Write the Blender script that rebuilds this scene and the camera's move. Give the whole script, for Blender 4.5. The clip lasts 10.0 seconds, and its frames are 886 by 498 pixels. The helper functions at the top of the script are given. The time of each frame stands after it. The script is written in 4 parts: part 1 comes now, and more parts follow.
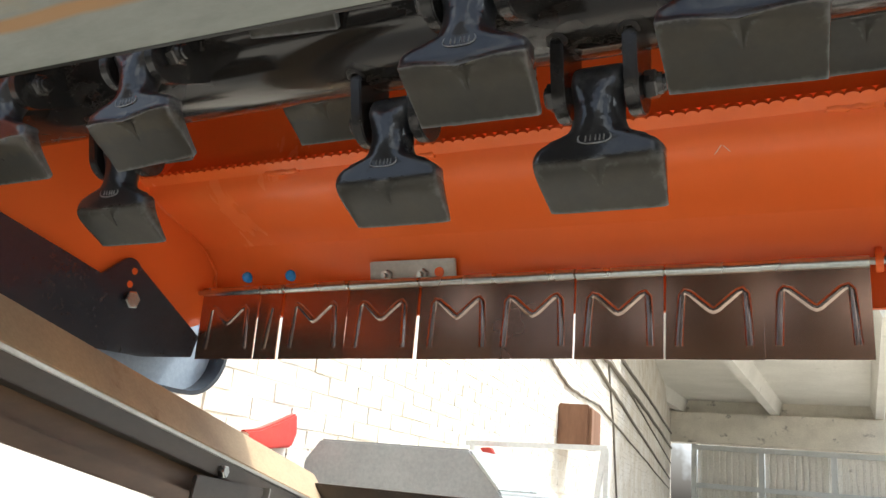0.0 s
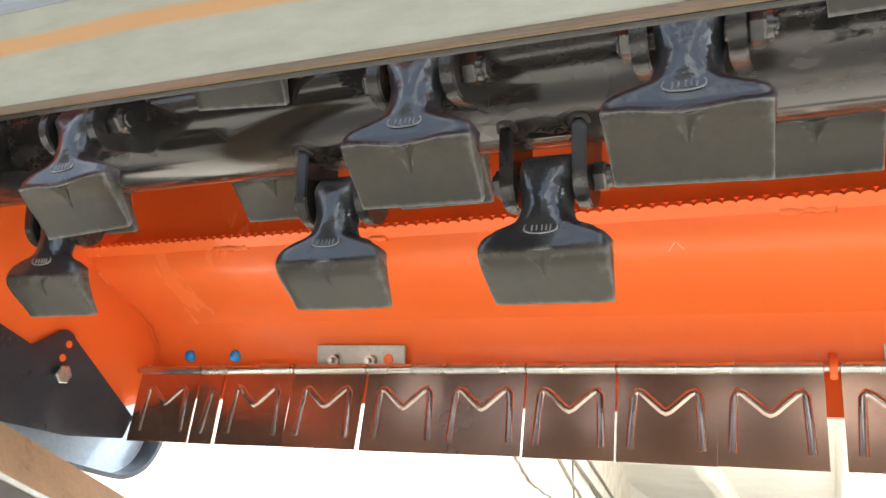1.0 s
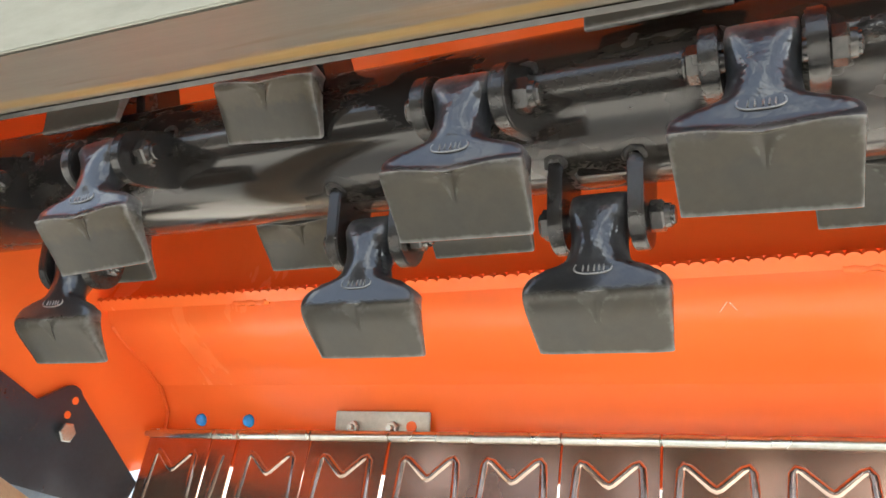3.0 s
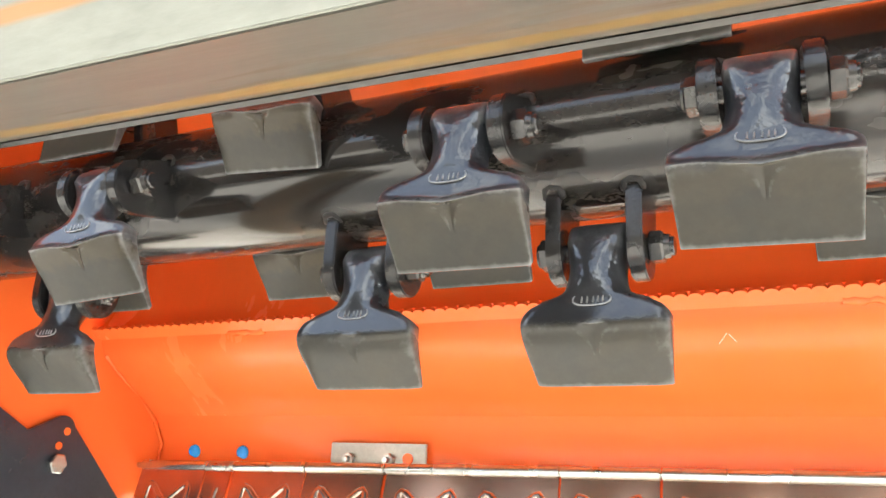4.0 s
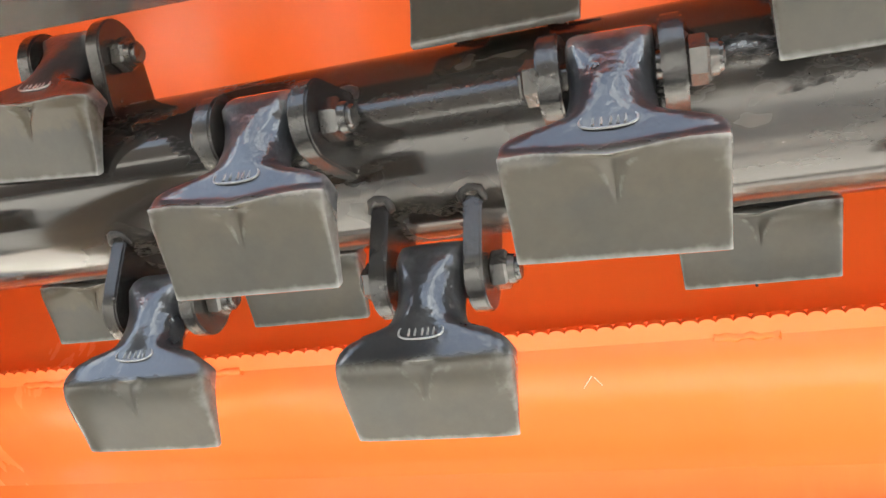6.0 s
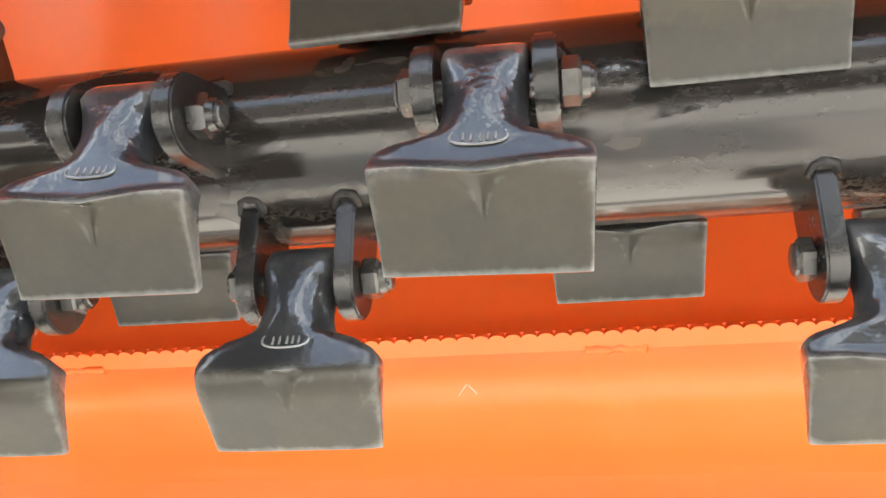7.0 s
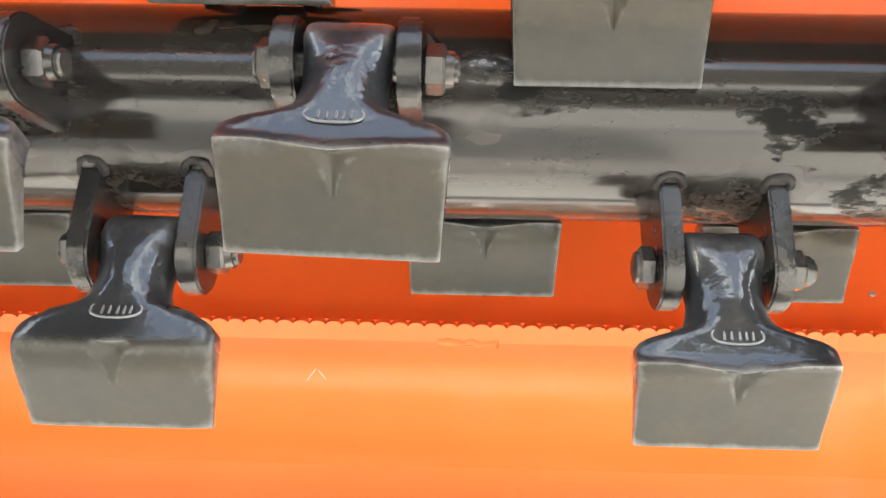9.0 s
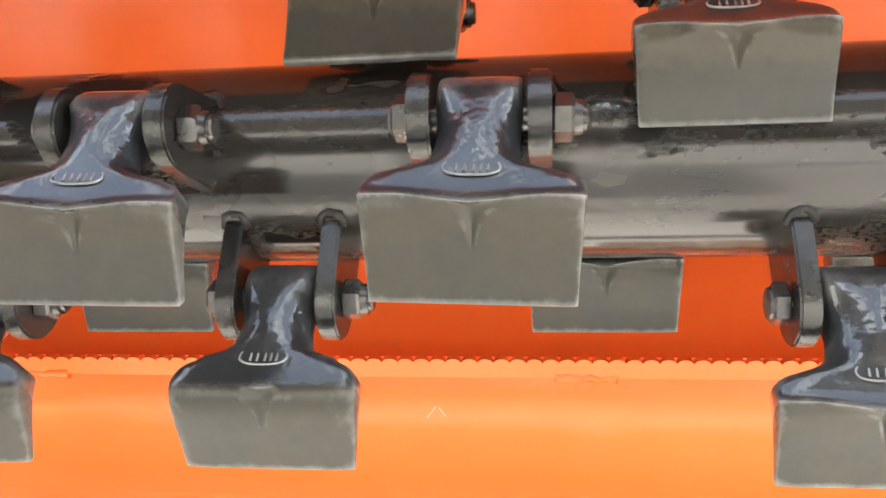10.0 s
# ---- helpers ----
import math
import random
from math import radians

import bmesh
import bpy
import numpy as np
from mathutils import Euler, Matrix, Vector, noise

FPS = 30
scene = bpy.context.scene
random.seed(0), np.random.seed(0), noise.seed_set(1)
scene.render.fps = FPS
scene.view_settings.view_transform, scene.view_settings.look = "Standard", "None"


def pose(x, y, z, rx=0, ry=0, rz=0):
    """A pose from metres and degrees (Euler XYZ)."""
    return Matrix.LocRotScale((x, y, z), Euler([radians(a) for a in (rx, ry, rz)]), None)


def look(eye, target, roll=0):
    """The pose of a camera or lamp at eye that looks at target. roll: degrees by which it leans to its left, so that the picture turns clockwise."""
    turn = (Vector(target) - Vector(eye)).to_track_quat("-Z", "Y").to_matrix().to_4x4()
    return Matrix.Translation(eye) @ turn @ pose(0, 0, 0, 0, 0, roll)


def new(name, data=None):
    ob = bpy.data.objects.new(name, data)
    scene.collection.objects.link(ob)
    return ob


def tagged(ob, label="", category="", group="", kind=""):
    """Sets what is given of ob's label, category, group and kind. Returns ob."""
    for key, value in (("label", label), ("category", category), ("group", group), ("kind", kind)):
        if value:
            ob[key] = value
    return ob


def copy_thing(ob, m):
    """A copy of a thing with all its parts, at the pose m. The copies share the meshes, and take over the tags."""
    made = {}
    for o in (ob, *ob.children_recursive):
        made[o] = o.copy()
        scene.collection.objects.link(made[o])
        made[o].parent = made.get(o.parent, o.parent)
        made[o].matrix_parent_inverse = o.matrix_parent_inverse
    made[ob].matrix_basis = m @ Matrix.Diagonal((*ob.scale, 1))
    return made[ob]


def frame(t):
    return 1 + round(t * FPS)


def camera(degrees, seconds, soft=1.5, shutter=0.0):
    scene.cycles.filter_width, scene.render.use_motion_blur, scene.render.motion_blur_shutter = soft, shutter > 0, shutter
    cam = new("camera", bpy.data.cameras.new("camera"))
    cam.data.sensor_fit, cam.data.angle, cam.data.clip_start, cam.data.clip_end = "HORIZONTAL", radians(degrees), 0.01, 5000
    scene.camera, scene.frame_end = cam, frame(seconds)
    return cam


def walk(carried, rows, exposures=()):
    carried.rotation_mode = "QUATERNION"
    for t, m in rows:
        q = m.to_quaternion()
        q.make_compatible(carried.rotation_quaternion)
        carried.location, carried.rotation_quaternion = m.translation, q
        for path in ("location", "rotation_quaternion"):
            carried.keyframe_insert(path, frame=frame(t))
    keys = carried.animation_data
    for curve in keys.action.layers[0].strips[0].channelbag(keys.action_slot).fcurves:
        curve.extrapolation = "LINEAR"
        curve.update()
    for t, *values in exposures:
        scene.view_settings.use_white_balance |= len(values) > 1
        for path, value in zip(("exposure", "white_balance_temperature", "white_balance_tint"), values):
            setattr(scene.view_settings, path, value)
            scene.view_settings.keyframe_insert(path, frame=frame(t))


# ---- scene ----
cam = camera(57.5, 10.0)
PATH = [
    (0, (0.097, -0.169, 0.724), (-0.808, 1.526, 1.278), 5.3),
    (0.5, (0.096, -0.15, 0.739), (-0.757, 1.516, 1.443), 7.3),
    (1, (0.107, -0.134, 0.736), (-0.722, 1.519, 1.498), 7.5),
    (1.5, (0.104, -0.145, 0.737), (-0.722, 1.495, 1.527), 7.5),
    (2, (0.101, -0.131, 0.718), (-0.731, 1.498, 1.526), 8.1),
    (2.5, (0.077, -0.112, 0.708), (-0.768, 1.478, 1.58), 9.5),
    (3, (0.065, -0.083, 0.72), (-0.785, 1.456, 1.673), 10.1),
    (3.2, (0.058, -0.084, 0.727), (-0.786, 1.441, 1.707), 10.1),
    (4.5, (0.065, -0.07, 0.722), (-0.765, 1.43, 1.751), 10.5),
    (5, (0.062, -0.039, 0.731), (-0.709, 1.459, 1.809), 9.9),
    (5.5, (0.069, 0.022, 0.754), (-0.595, 1.533, 1.884), 8.1),
    (5.7, (0.068, 0.029, 0.762), (-0.561, 1.542, 1.908), 7.3),
    (6.8, (0.08, 0.039, 0.78), (-0.332, 1.603, 1.956), 4.0),
    (7, (0.084, 0.039, 0.782), (-0.259, 1.626, 1.95), 3.5),
    (7.5, (0.094, 0.047, 0.783), (-0.065, 1.677, 1.932), 2.5),
    (8, (0.107, 0.053, 0.784), (0.098, 1.702, 1.915), 1.7),
    (8.5, (0.11, 0.054, 0.783), (0.117, 1.7, 1.919), 1.8),
    (9, (0.098, 0.047, 0.785), (0.054, 1.677, 1.942), 2.1),
    (9.5, (0.088, 0.04, 0.786), (-0.037, 1.646, 1.972), 2.7),
    (10, (0.074, 0.031, 0.785), (-0.183, 1.61, 1.986), 4.9),
]
GAIN = 2.22
EXPOSURES = [(t, GAIN + e) for t, e in ((0.0, -2.02), (0.3, -1.22), (0.6, -0.90), (1.0, -0.85), (2.0, -0.74), (3.0, -0.62), (3.7, -0.20), (4.5, -0.05), (5.5, 0.10), (7.0, -0.01), (10.0, 0.0))]
walk(cam, [(t, look(eye, target, roll)) for t, eye, target, roll in PATH], EXPOSURES)

# ---- world and light ----
world = bpy.data.worlds.new("sky")
scene.world = world
world.use_nodes = True
wn = world.node_tree.nodes
sky = wn.new("ShaderNodeTexSky")
sky.sky_type = "NISHITA"
sky.sun_disc = False
sky.sun_elevation = radians(56)
sky.sun_rotation = radians(46)
sky.air_density, sky.dust_density, sky.ozone_density = 0.8, 5.0, 0.5
# broken white cloud over the whole sky
sky_at = wn.new("ShaderNodeTexCoord")
cloud = wn.new("ShaderNodeTexNoise")
cloud.inputs["Scale"].default_value, cloud.inputs["Detail"].default_value, cloud.inputs["Roughness"].default_value = 3.5, 6.0, 0.6
cover = wn.new("ShaderNodeMapRange")
cover.inputs[1].default_value, cover.inputs[2].default_value, cover.inputs[3].default_value, cover.inputs[4].default_value = 0.50, 0.57, 0.16, 1.0
grey = wn.new("ShaderNodeRGBToBW")
white = wn.new("ShaderNodeVectorMath")
white.operation = "MULTIPLY"
white.inputs[1].default_value = (3.5, 3.75, 3.9)
clouded = wn.new("ShaderNodeMix")
clouded.data_type = "RGBA"
for a, b in ((sky_at.outputs["Generated"], cloud.inputs["Vector"]), (cloud.outputs["Fac"], cover.inputs[0]), (sky.outputs[0], grey.inputs[0]), (grey.outputs[0], white.inputs[0]),
             (cover.outputs[0], clouded.inputs[0]), (sky.outputs[0], clouded.inputs[6]), (white.outputs[0], clouded.inputs[7]), (clouded.outputs[2], wn["Background"].inputs[0])):
    world.node_tree.links.new(a, b)
wn["Background"].inputs[1].default_value = 0.15
sun_data = bpy.data.lights.new("sun", "SUN")
sun_data.energy, sun_data.angle, sun_data.color = 3.1, radians(0.6), (1.0, 0.95, 0.87)
sun = new("sun", sun_data)
sun.matrix_world = look((4.9, 4.8, 10.0), (0.0, 0.0, 0.0))


# ---- materials ----
def ramp(nt, fac, stops):
    n = nt.nodes.new("ShaderNodeValToRGB")
    while len(n.color_ramp.elements) < len(stops):
        n.color_ramp.elements.new(0.5)
    for e, (p, c) in zip(n.color_ramp.elements, stops):
        e.position, e.color = p, (*c, 1.0) if len(c) == 3 else c
    nt.links.new(fac, n.inputs[0])
    return n.outputs[0]


def tex(nt, vec, scale, detail=4.0, rough=0.6, stretch=(1, 1, 1)):
    m = nt.nodes.new("ShaderNodeMapping")
    m.inputs["Scale"].default_value = stretch
    nt.links.new(vec, m.inputs[0])
    n = nt.nodes.new("ShaderNodeTexNoise")
    n.inputs["Scale"].default_value, n.inputs["Detail"].default_value, n.inputs["Roughness"].default_value = scale, detail, rough
    nt.links.new(m.outputs[0], n.inputs["Vector"])
    return n.outputs["Fac"]


def mix(nt, fac, a, b, mode="MIX"):
    n = nt.nodes.new("ShaderNodeMix")
    n.data_type, n.blend_type = "RGBA", mode
    for sock, val in ((n.inputs[0], fac), (n.inputs[6], a), (n.inputs[7], b)):
        if isinstance(val, (int, float)):
            sock.default_value = val
        elif isinstance(val, tuple):
            sock.default_value = (*val, 1.0)
        else:
            nt.links.new(val, sock)
    return n.outputs[2]


def surface(name, base, second, rough=(0.3, 0.5), metal=0.0, scale=6.0, grain=90.0, stretch=(1, 1, 1), bump=0.1, spots=None, spot_scale=14.0,
            spot_from=0.62, spot_wide=0.09, spot_rough=None, coat=0.0, edge=None, spread=(0.35, 0.65), spec=0.5, rough_above=None, swell=0.0, fleck=0.14, below=None, below_rough=0.3, band=None, grain_detail=6.0, smudge=None, tan=None):
    """A surface with patches, grain, relief and, if wanted, spots of another colour and worn edges with highlights
    painted in.
    """
    m = bpy.data.materials.new(name)
    m.use_nodes = True
    nt = m.node_tree
    bsdf = nt.nodes["Principled BSDF"]
    co = nt.nodes.new("ShaderNodeTexCoord")
    info = nt.nodes.new("ShaderNodeObjectInfo")
    add = nt.nodes.new("ShaderNodeVectorMath")
    add.operation = "MULTIPLY_ADD"
    nt.links.new(info.outputs["Random"], add.inputs[0])
    add.inputs[1].default_value = (7.3, 3.1, 5.7)
    nt.links.new(co.outputs["Object"], add.inputs[2])
    vec = add.outputs[0]
    patch = tex(nt, vec, scale, 4.0, 0.55, stretch)
    fine = tex(nt, vec, grain, grain_detail, 0.7, stretch)
    colour = ramp(nt, patch, [(spread[0], base), (spread[1], second)])
    speck = ramp(nt, fine, [(0.3, (1 - fleck,) * 3), (0.7, (1 + fleck * 0.7,) * 3)])
    colour = mix(nt, 1.0, colour, speck, "MULTIPLY")
    rgh = ramp(nt, patch, [(0.3, (rough[0],) * 3), (0.7, (rough[1],) * 3)])
    if spots:
        blot = tex(nt, vec, spot_scale, 5.0, 0.65, stretch)
        mask = ramp(nt, blot, [(spot_from, (0, 0, 0)), (spot_from + spot_wide, (1, 1, 1))])
        colour = mix(nt, mask, colour, spots)
        if spot_rough is not None:
            rgh = mix(nt, mask, rgh, (spot_rough,) * 3)
    if smudge:
        # dull sooty smears: scale, threshold
        soot = ramp(nt, tex(nt, vec, smudge[0], 6.0, 0.7, (0.45, 1, 1)), [(smudge[1], (0, 0, 0)), (smudge[1] + 0.035, (1, 1, 1))])
        colour = mix(nt, soot, colour, (0.010, 0.0095, 0.009))
        rgh = mix(nt, soot, rgh, (0.5,) * 3)
        nt.links.new(mix(nt, soot, (spec,) * 3, (0.12,) * 3), bsdf.inputs["Specular IOR Level"])
    if band:
        # a ragged stain along a line: axis, centre, half width, colour
        axis, mid_at, half, tint = band
        dot = nt.nodes.new("ShaderNodeVectorMath")
        dot.operation = "DOT_PRODUCT"
        nt.links.new(co.outputs["Object"], dot.inputs[0])
        dot.inputs[1].default_value = axis
        wob = nt.nodes.new("ShaderNodeMath")
        wob.operation = "MULTIPLY_ADD"
        nt.links.new(tex(nt, vec, 9.0, 5.0, 0.65, (0.35, 1, 1)), wob.inputs[0])
        wob.inputs[1].default_value = half * 3.0
        nt.links.new(dot.outputs["Value"], wob.inputs[2])
        off = nt.nodes.new("ShaderNodeMath")
        off.operation = "SUBTRACT"
        nt.links.new(wob.outputs[0], off.inputs[0])
        off.inputs[1].default_value = mid_at + half * 1.5
        size = nt.nodes.new("ShaderNodeMath")
        size.operation = "ABSOLUTE"
        nt.links.new(off.outputs[0], size.inputs[0])
        stain = nt.nodes.new("ShaderNodeMapRange")
        stain.inputs[1].default_value, stain.inputs[2].default_value = half * 0.5, half
        stain.inputs[3].default_value, stain.inputs[4].default_value = 0.85, 0.0
        nt.links.new(size.outputs[0], stain.inputs[0])
        colour = mix(nt, stain.outputs[0], colour, tint)
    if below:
        # worn, dusty skin below a height, greyed also for the floor's reflection; uneven border
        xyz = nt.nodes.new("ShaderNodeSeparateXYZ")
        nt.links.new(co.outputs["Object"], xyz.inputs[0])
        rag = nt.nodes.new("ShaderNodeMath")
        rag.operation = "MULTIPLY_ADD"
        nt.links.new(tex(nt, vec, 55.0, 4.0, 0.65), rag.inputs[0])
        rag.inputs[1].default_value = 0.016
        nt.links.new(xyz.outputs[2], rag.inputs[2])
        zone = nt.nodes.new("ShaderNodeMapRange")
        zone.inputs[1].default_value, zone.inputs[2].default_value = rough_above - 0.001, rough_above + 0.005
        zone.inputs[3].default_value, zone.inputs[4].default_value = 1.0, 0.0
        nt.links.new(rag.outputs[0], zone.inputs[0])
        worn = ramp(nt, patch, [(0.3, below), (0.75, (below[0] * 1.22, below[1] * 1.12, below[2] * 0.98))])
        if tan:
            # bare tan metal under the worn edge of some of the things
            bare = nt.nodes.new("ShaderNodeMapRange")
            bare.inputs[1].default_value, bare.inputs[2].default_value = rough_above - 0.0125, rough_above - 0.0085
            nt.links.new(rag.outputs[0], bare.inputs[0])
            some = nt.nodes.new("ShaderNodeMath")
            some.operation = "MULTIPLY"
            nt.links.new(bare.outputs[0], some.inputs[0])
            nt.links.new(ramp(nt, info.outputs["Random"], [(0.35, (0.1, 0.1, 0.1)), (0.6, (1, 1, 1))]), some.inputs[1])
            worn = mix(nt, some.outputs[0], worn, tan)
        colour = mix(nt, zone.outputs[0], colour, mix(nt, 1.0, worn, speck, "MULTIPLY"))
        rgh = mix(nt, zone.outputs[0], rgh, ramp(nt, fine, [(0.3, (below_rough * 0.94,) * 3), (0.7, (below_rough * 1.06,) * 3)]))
    if edge:
        # convex edges coloured lighter: highlights painted in together with bare worn metal
        geo = nt.nodes.new("ShaderNodeNewGeometry")
        edge_glint = nt.nodes.new("ShaderNodeMath")
        edge_glint.operation = "MULTIPLY_ADD"
        nt.links.new(fine, edge_glint.inputs[0])
        edge_glint.inputs[1].default_value = 0.06
        nt.links.new(geo.outputs["Pointiness"], edge_glint.inputs[2])
        mask = ramp(nt, edge_glint.outputs[0], [(0.545, (0, 0, 0)), (0.62, (1, 1, 1))])
        colour = mix(nt, mask, colour, edge)
    nt.links.new(colour, bsdf.inputs["Base Color"])
    nt.links.new(rgh, bsdf.inputs["Roughness"])
    bsdf.inputs["Metallic"].default_value = metal
    bsdf.inputs["Coat Weight"].default_value = coat
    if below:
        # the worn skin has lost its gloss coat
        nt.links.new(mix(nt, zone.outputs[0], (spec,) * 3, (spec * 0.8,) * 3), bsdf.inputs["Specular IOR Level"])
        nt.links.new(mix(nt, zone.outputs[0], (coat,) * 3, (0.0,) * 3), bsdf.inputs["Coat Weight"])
    bsdf.inputs["Coat Roughness"].default_value = 0.06
    bsdf.inputs["Specular IOR Level"].default_value = spec
    if bump:
        both = nt.nodes.new("ShaderNodeMath")
        both.operation = "MULTIPLY_ADD"
        nt.links.new(fine, both.inputs[0])
        both.inputs[1].default_value = 0.5
        nt.links.new(patch, both.inputs[2])
        bp = nt.nodes.new("ShaderNodeBump")
        bp.inputs["Strength"].default_value, bp.inputs["Distance"].default_value = bump, 0.004
        nt.links.new(both.outputs[0], bp.inputs["Height"])
        if rough_above is not None:
            # coarse casting skin above a height of the thing, smooth below
            xyz = nt.nodes.new("ShaderNodeSeparateXYZ")
            nt.links.new(co.outputs["Object"], xyz.inputs[0])
            zone = nt.nodes.new("ShaderNodeMapRange")
            zone.inputs[1].default_value, zone.inputs[2].default_value = rough_above - 0.006, rough_above + 0.006
            zone.inputs[3].default_value, zone.inputs[4].default_value = bump * 0.05, bump
            nt.links.new(xyz.outputs[2], zone.inputs[0])
            nt.links.new(zone.outputs[0], bp.inputs["Strength"])
        if swell:
            wave = tex(nt, vec, scale * 0.9, 1.0, 0.4, stretch)
            bp2 = nt.nodes.new("ShaderNodeBump")
            bp2.inputs["Strength"].default_value, bp2.inputs["Distance"].default_value = swell, 0.01
            nt.links.new(wave, bp2.inputs["Height"])
            nt.links.new(bp.outputs[0], bp2.inputs["Normal"])
            bp = bp2
        nt.links.new(bp.outputs[0], bsdf.inputs["Normal"])
        nt.links.new(bp.outputs[0], bsdf.inputs["Coat Normal"])
    return m


ORANGE = surface("orange_paint", (0.79, 0.150, 0.033), (0.76, 0.138, 0.029), (0.21, 0.25), scale=2.0, grain=50, stretch=(2, 0.6, 0.6), bump=0.006, fleck=0.015,
                 spots=(0.79, 0.165, 0.040), spot_scale=3.2, spot_from=0.60, spot_wide=0.12, spot_rough=0.33, spec=0.28)
BLACK = surface("black_gloss_paint", (0.014, 0.013, 0.012), (0.030, 0.027, 0.024), (0.10, 0.17), scale=7, grain=120, stretch=(0.4, 1, 1), bump=0.015,
                spots=(0.052, 0.045, 0.037), spot_scale=7, spot_from=0.57, spot_wide=0.05, spot_rough=0.45, spec=0.70, swell=0.08, smudge=(11.0, 0.575))
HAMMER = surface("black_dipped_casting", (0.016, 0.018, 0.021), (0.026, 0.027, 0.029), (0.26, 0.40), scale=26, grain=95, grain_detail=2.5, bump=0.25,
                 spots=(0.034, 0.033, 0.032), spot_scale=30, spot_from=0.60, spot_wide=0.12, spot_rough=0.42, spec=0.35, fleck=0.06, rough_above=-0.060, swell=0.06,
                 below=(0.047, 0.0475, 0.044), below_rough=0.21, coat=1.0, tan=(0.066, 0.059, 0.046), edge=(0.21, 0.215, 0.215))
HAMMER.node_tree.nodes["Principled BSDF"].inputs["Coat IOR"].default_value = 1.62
SCORCH = surface("scorched_paint", (0.056, 0.050, 0.042), (0.036, 0.032, 0.028), (0.36, 0.5), scale=18, grain=90, bump=0.06, spec=0.4)
sn = SCORCH.node_tree
fade = sn.nodes.new("ShaderNodeAttribute")
fade.attribute_name = "fade"
ragged = sn.nodes.new("ShaderNodeTexNoise")
ragged.inputs["Scale"].default_value, ragged.inputs["Detail"].default_value = 38.0, 4.0
inner = sn.nodes.new("ShaderNodeMath")
inner.operation = "ADD"
keep = sn.nodes.new("ShaderNodeMapRange")
keep.inputs[1].default_value, keep.inputs[2].default_value, keep.inputs[3].default_value, keep.inputs[4].default_value = 0.95, 1.30, 0.0, 1.0
clear = sn.nodes.new("ShaderNodeBsdfTransparent")
both = sn.nodes.new("ShaderNodeMixShader")
for a, b in ((fade.outputs["Fac"], inner.inputs[0]), (ragged.outputs["Fac"], inner.inputs[1]), (inner.outputs[0], keep.inputs[0]), (keep.outputs[0], both.inputs[0]),
             (sn.nodes["Principled BSDF"].outputs[0], both.inputs[1]), (clear.outputs[0], both.inputs[2]), (both.outputs[0], sn.nodes["Material Output"].inputs[0])):
    sn.links.new(a, b)
LUG = surface("black_painted_lug", (0.012, 0.012, 0.013), (0.028, 0.027, 0.025), (0.06, 0.18), scale=25, grain=180, bump=0.3,
              spots=(0.06, 0.055, 0.048), spot_scale=30, spot_from=0.60, spot_rough=0.45, spec=0.75, swell=0.12)
BOLT = surface("dark_bolt_steel", (0.018, 0.018, 0.019), (0.045, 0.042, 0.037), (0.12, 0.28), scale=40, grain=300, bump=0.15, spec=0.9)
WELD = surface("painted_weld", (0.012, 0.012, 0.013), (0.026, 0.024, 0.022), (0.30, 0.5), scale=60, grain=400, bump=0.5)
ZINC = surface("zinc_plated_steel", (0.62, 0.64, 0.62), (0.50, 0.54, 0.52), (0.22, 0.34), metal=1.0, scale=8, grain=120, bump=0.03)
# the flap's own steel, lighter and smoother to paint in the rib highlights
RIB = surface("highlit_rib_steel", (0.60, 0.46, 0.38), (0.52, 0.40, 0.34), (0.13, 0.20), metal=0.95, scale=8, grain=120, bump=0.0)
PLATE = surface("dull_galvanised_plate", (0.48, 0.48, 0.44), (0.40, 0.40, 0.37), (0.3, 0.45), metal=0.6, scale=12, grain=120, bump=0.05)
# bare steel, its brown tint standing in for the mirrored orange housing
FLAP = surface("orange_tinted_steel", (0.58, 0.335, 0.22), (0.43, 0.27, 0.20), (0.18, 0.28), metal=0.95, scale=5, grain=120, bump=0.0)
BEAM_C, BEAM_U, BEAM_D = Vector((0.043, 0.888)), Vector((0.791, 0.612)), Vector((-0.612, 0.791))


def along(v, at):
    """A direction across the beam, in the stand's own space, and the place along it."""
    axis = (-0.03 * v.x, v.x, v.y)
    return axis, at + BEAM_C.dot(v) - (-0.6 * axis[0] + 0.5 * axis[1])


RAW = surface("rusty_raw_steel", (0.140, 0.134, 0.112), (0.088, 0.083, 0.068), (0.32, 0.55), metal=0.25, scale=7, grain=140, stretch=(0.2, 1, 1), bump=0.12,
              spots=(0.155, 0.088, 0.032), spot_scale=8.0, spot_from=0.58, spot_wide=0.12, spot_rough=0.7, spread=(0.3, 0.7), band=(*along(BEAM_U, 0.094), 0.012, (0.24, 0.15, 0.035)))
EDGE = surface("dark_rolled_steel", (0.045, 0.047, 0.046), (0.085, 0.078, 0.070), (0.14, 0.28), metal=0.3, scale=6, grain=140, stretch=(0.15, 1, 1), bump=0.08, spec=0.8)
# lit side of the beam: daylight put into a paler grey-green, with real rust
PALE = surface("lit_beam_face", (0.29, 0.305, 0.27), (0.225, 0.235, 0.207), (0.4, 0.6), scale=6, grain=140, stretch=(0.25, 1, 1), bump=0.12,
               spots=(0.30, 0.25, 0.17), spot_scale=16.0, spot_from=0.60, spot_wide=0.10, spot_rough=0.7, band=(*along(BEAM_D, 0.021), 0.0038, (0.36, 0.18, 0.06)))
TAN = surface("dusty_tan_primer", (0.42, 0.31, 0.18), (0.33, 0.25, 0.16), (0.6, 0.8), scale=7, grain=200, bump=0.12,
              spots=(0.22, 0.13, 0.06), spot_scale=9, spot_from=0.64)
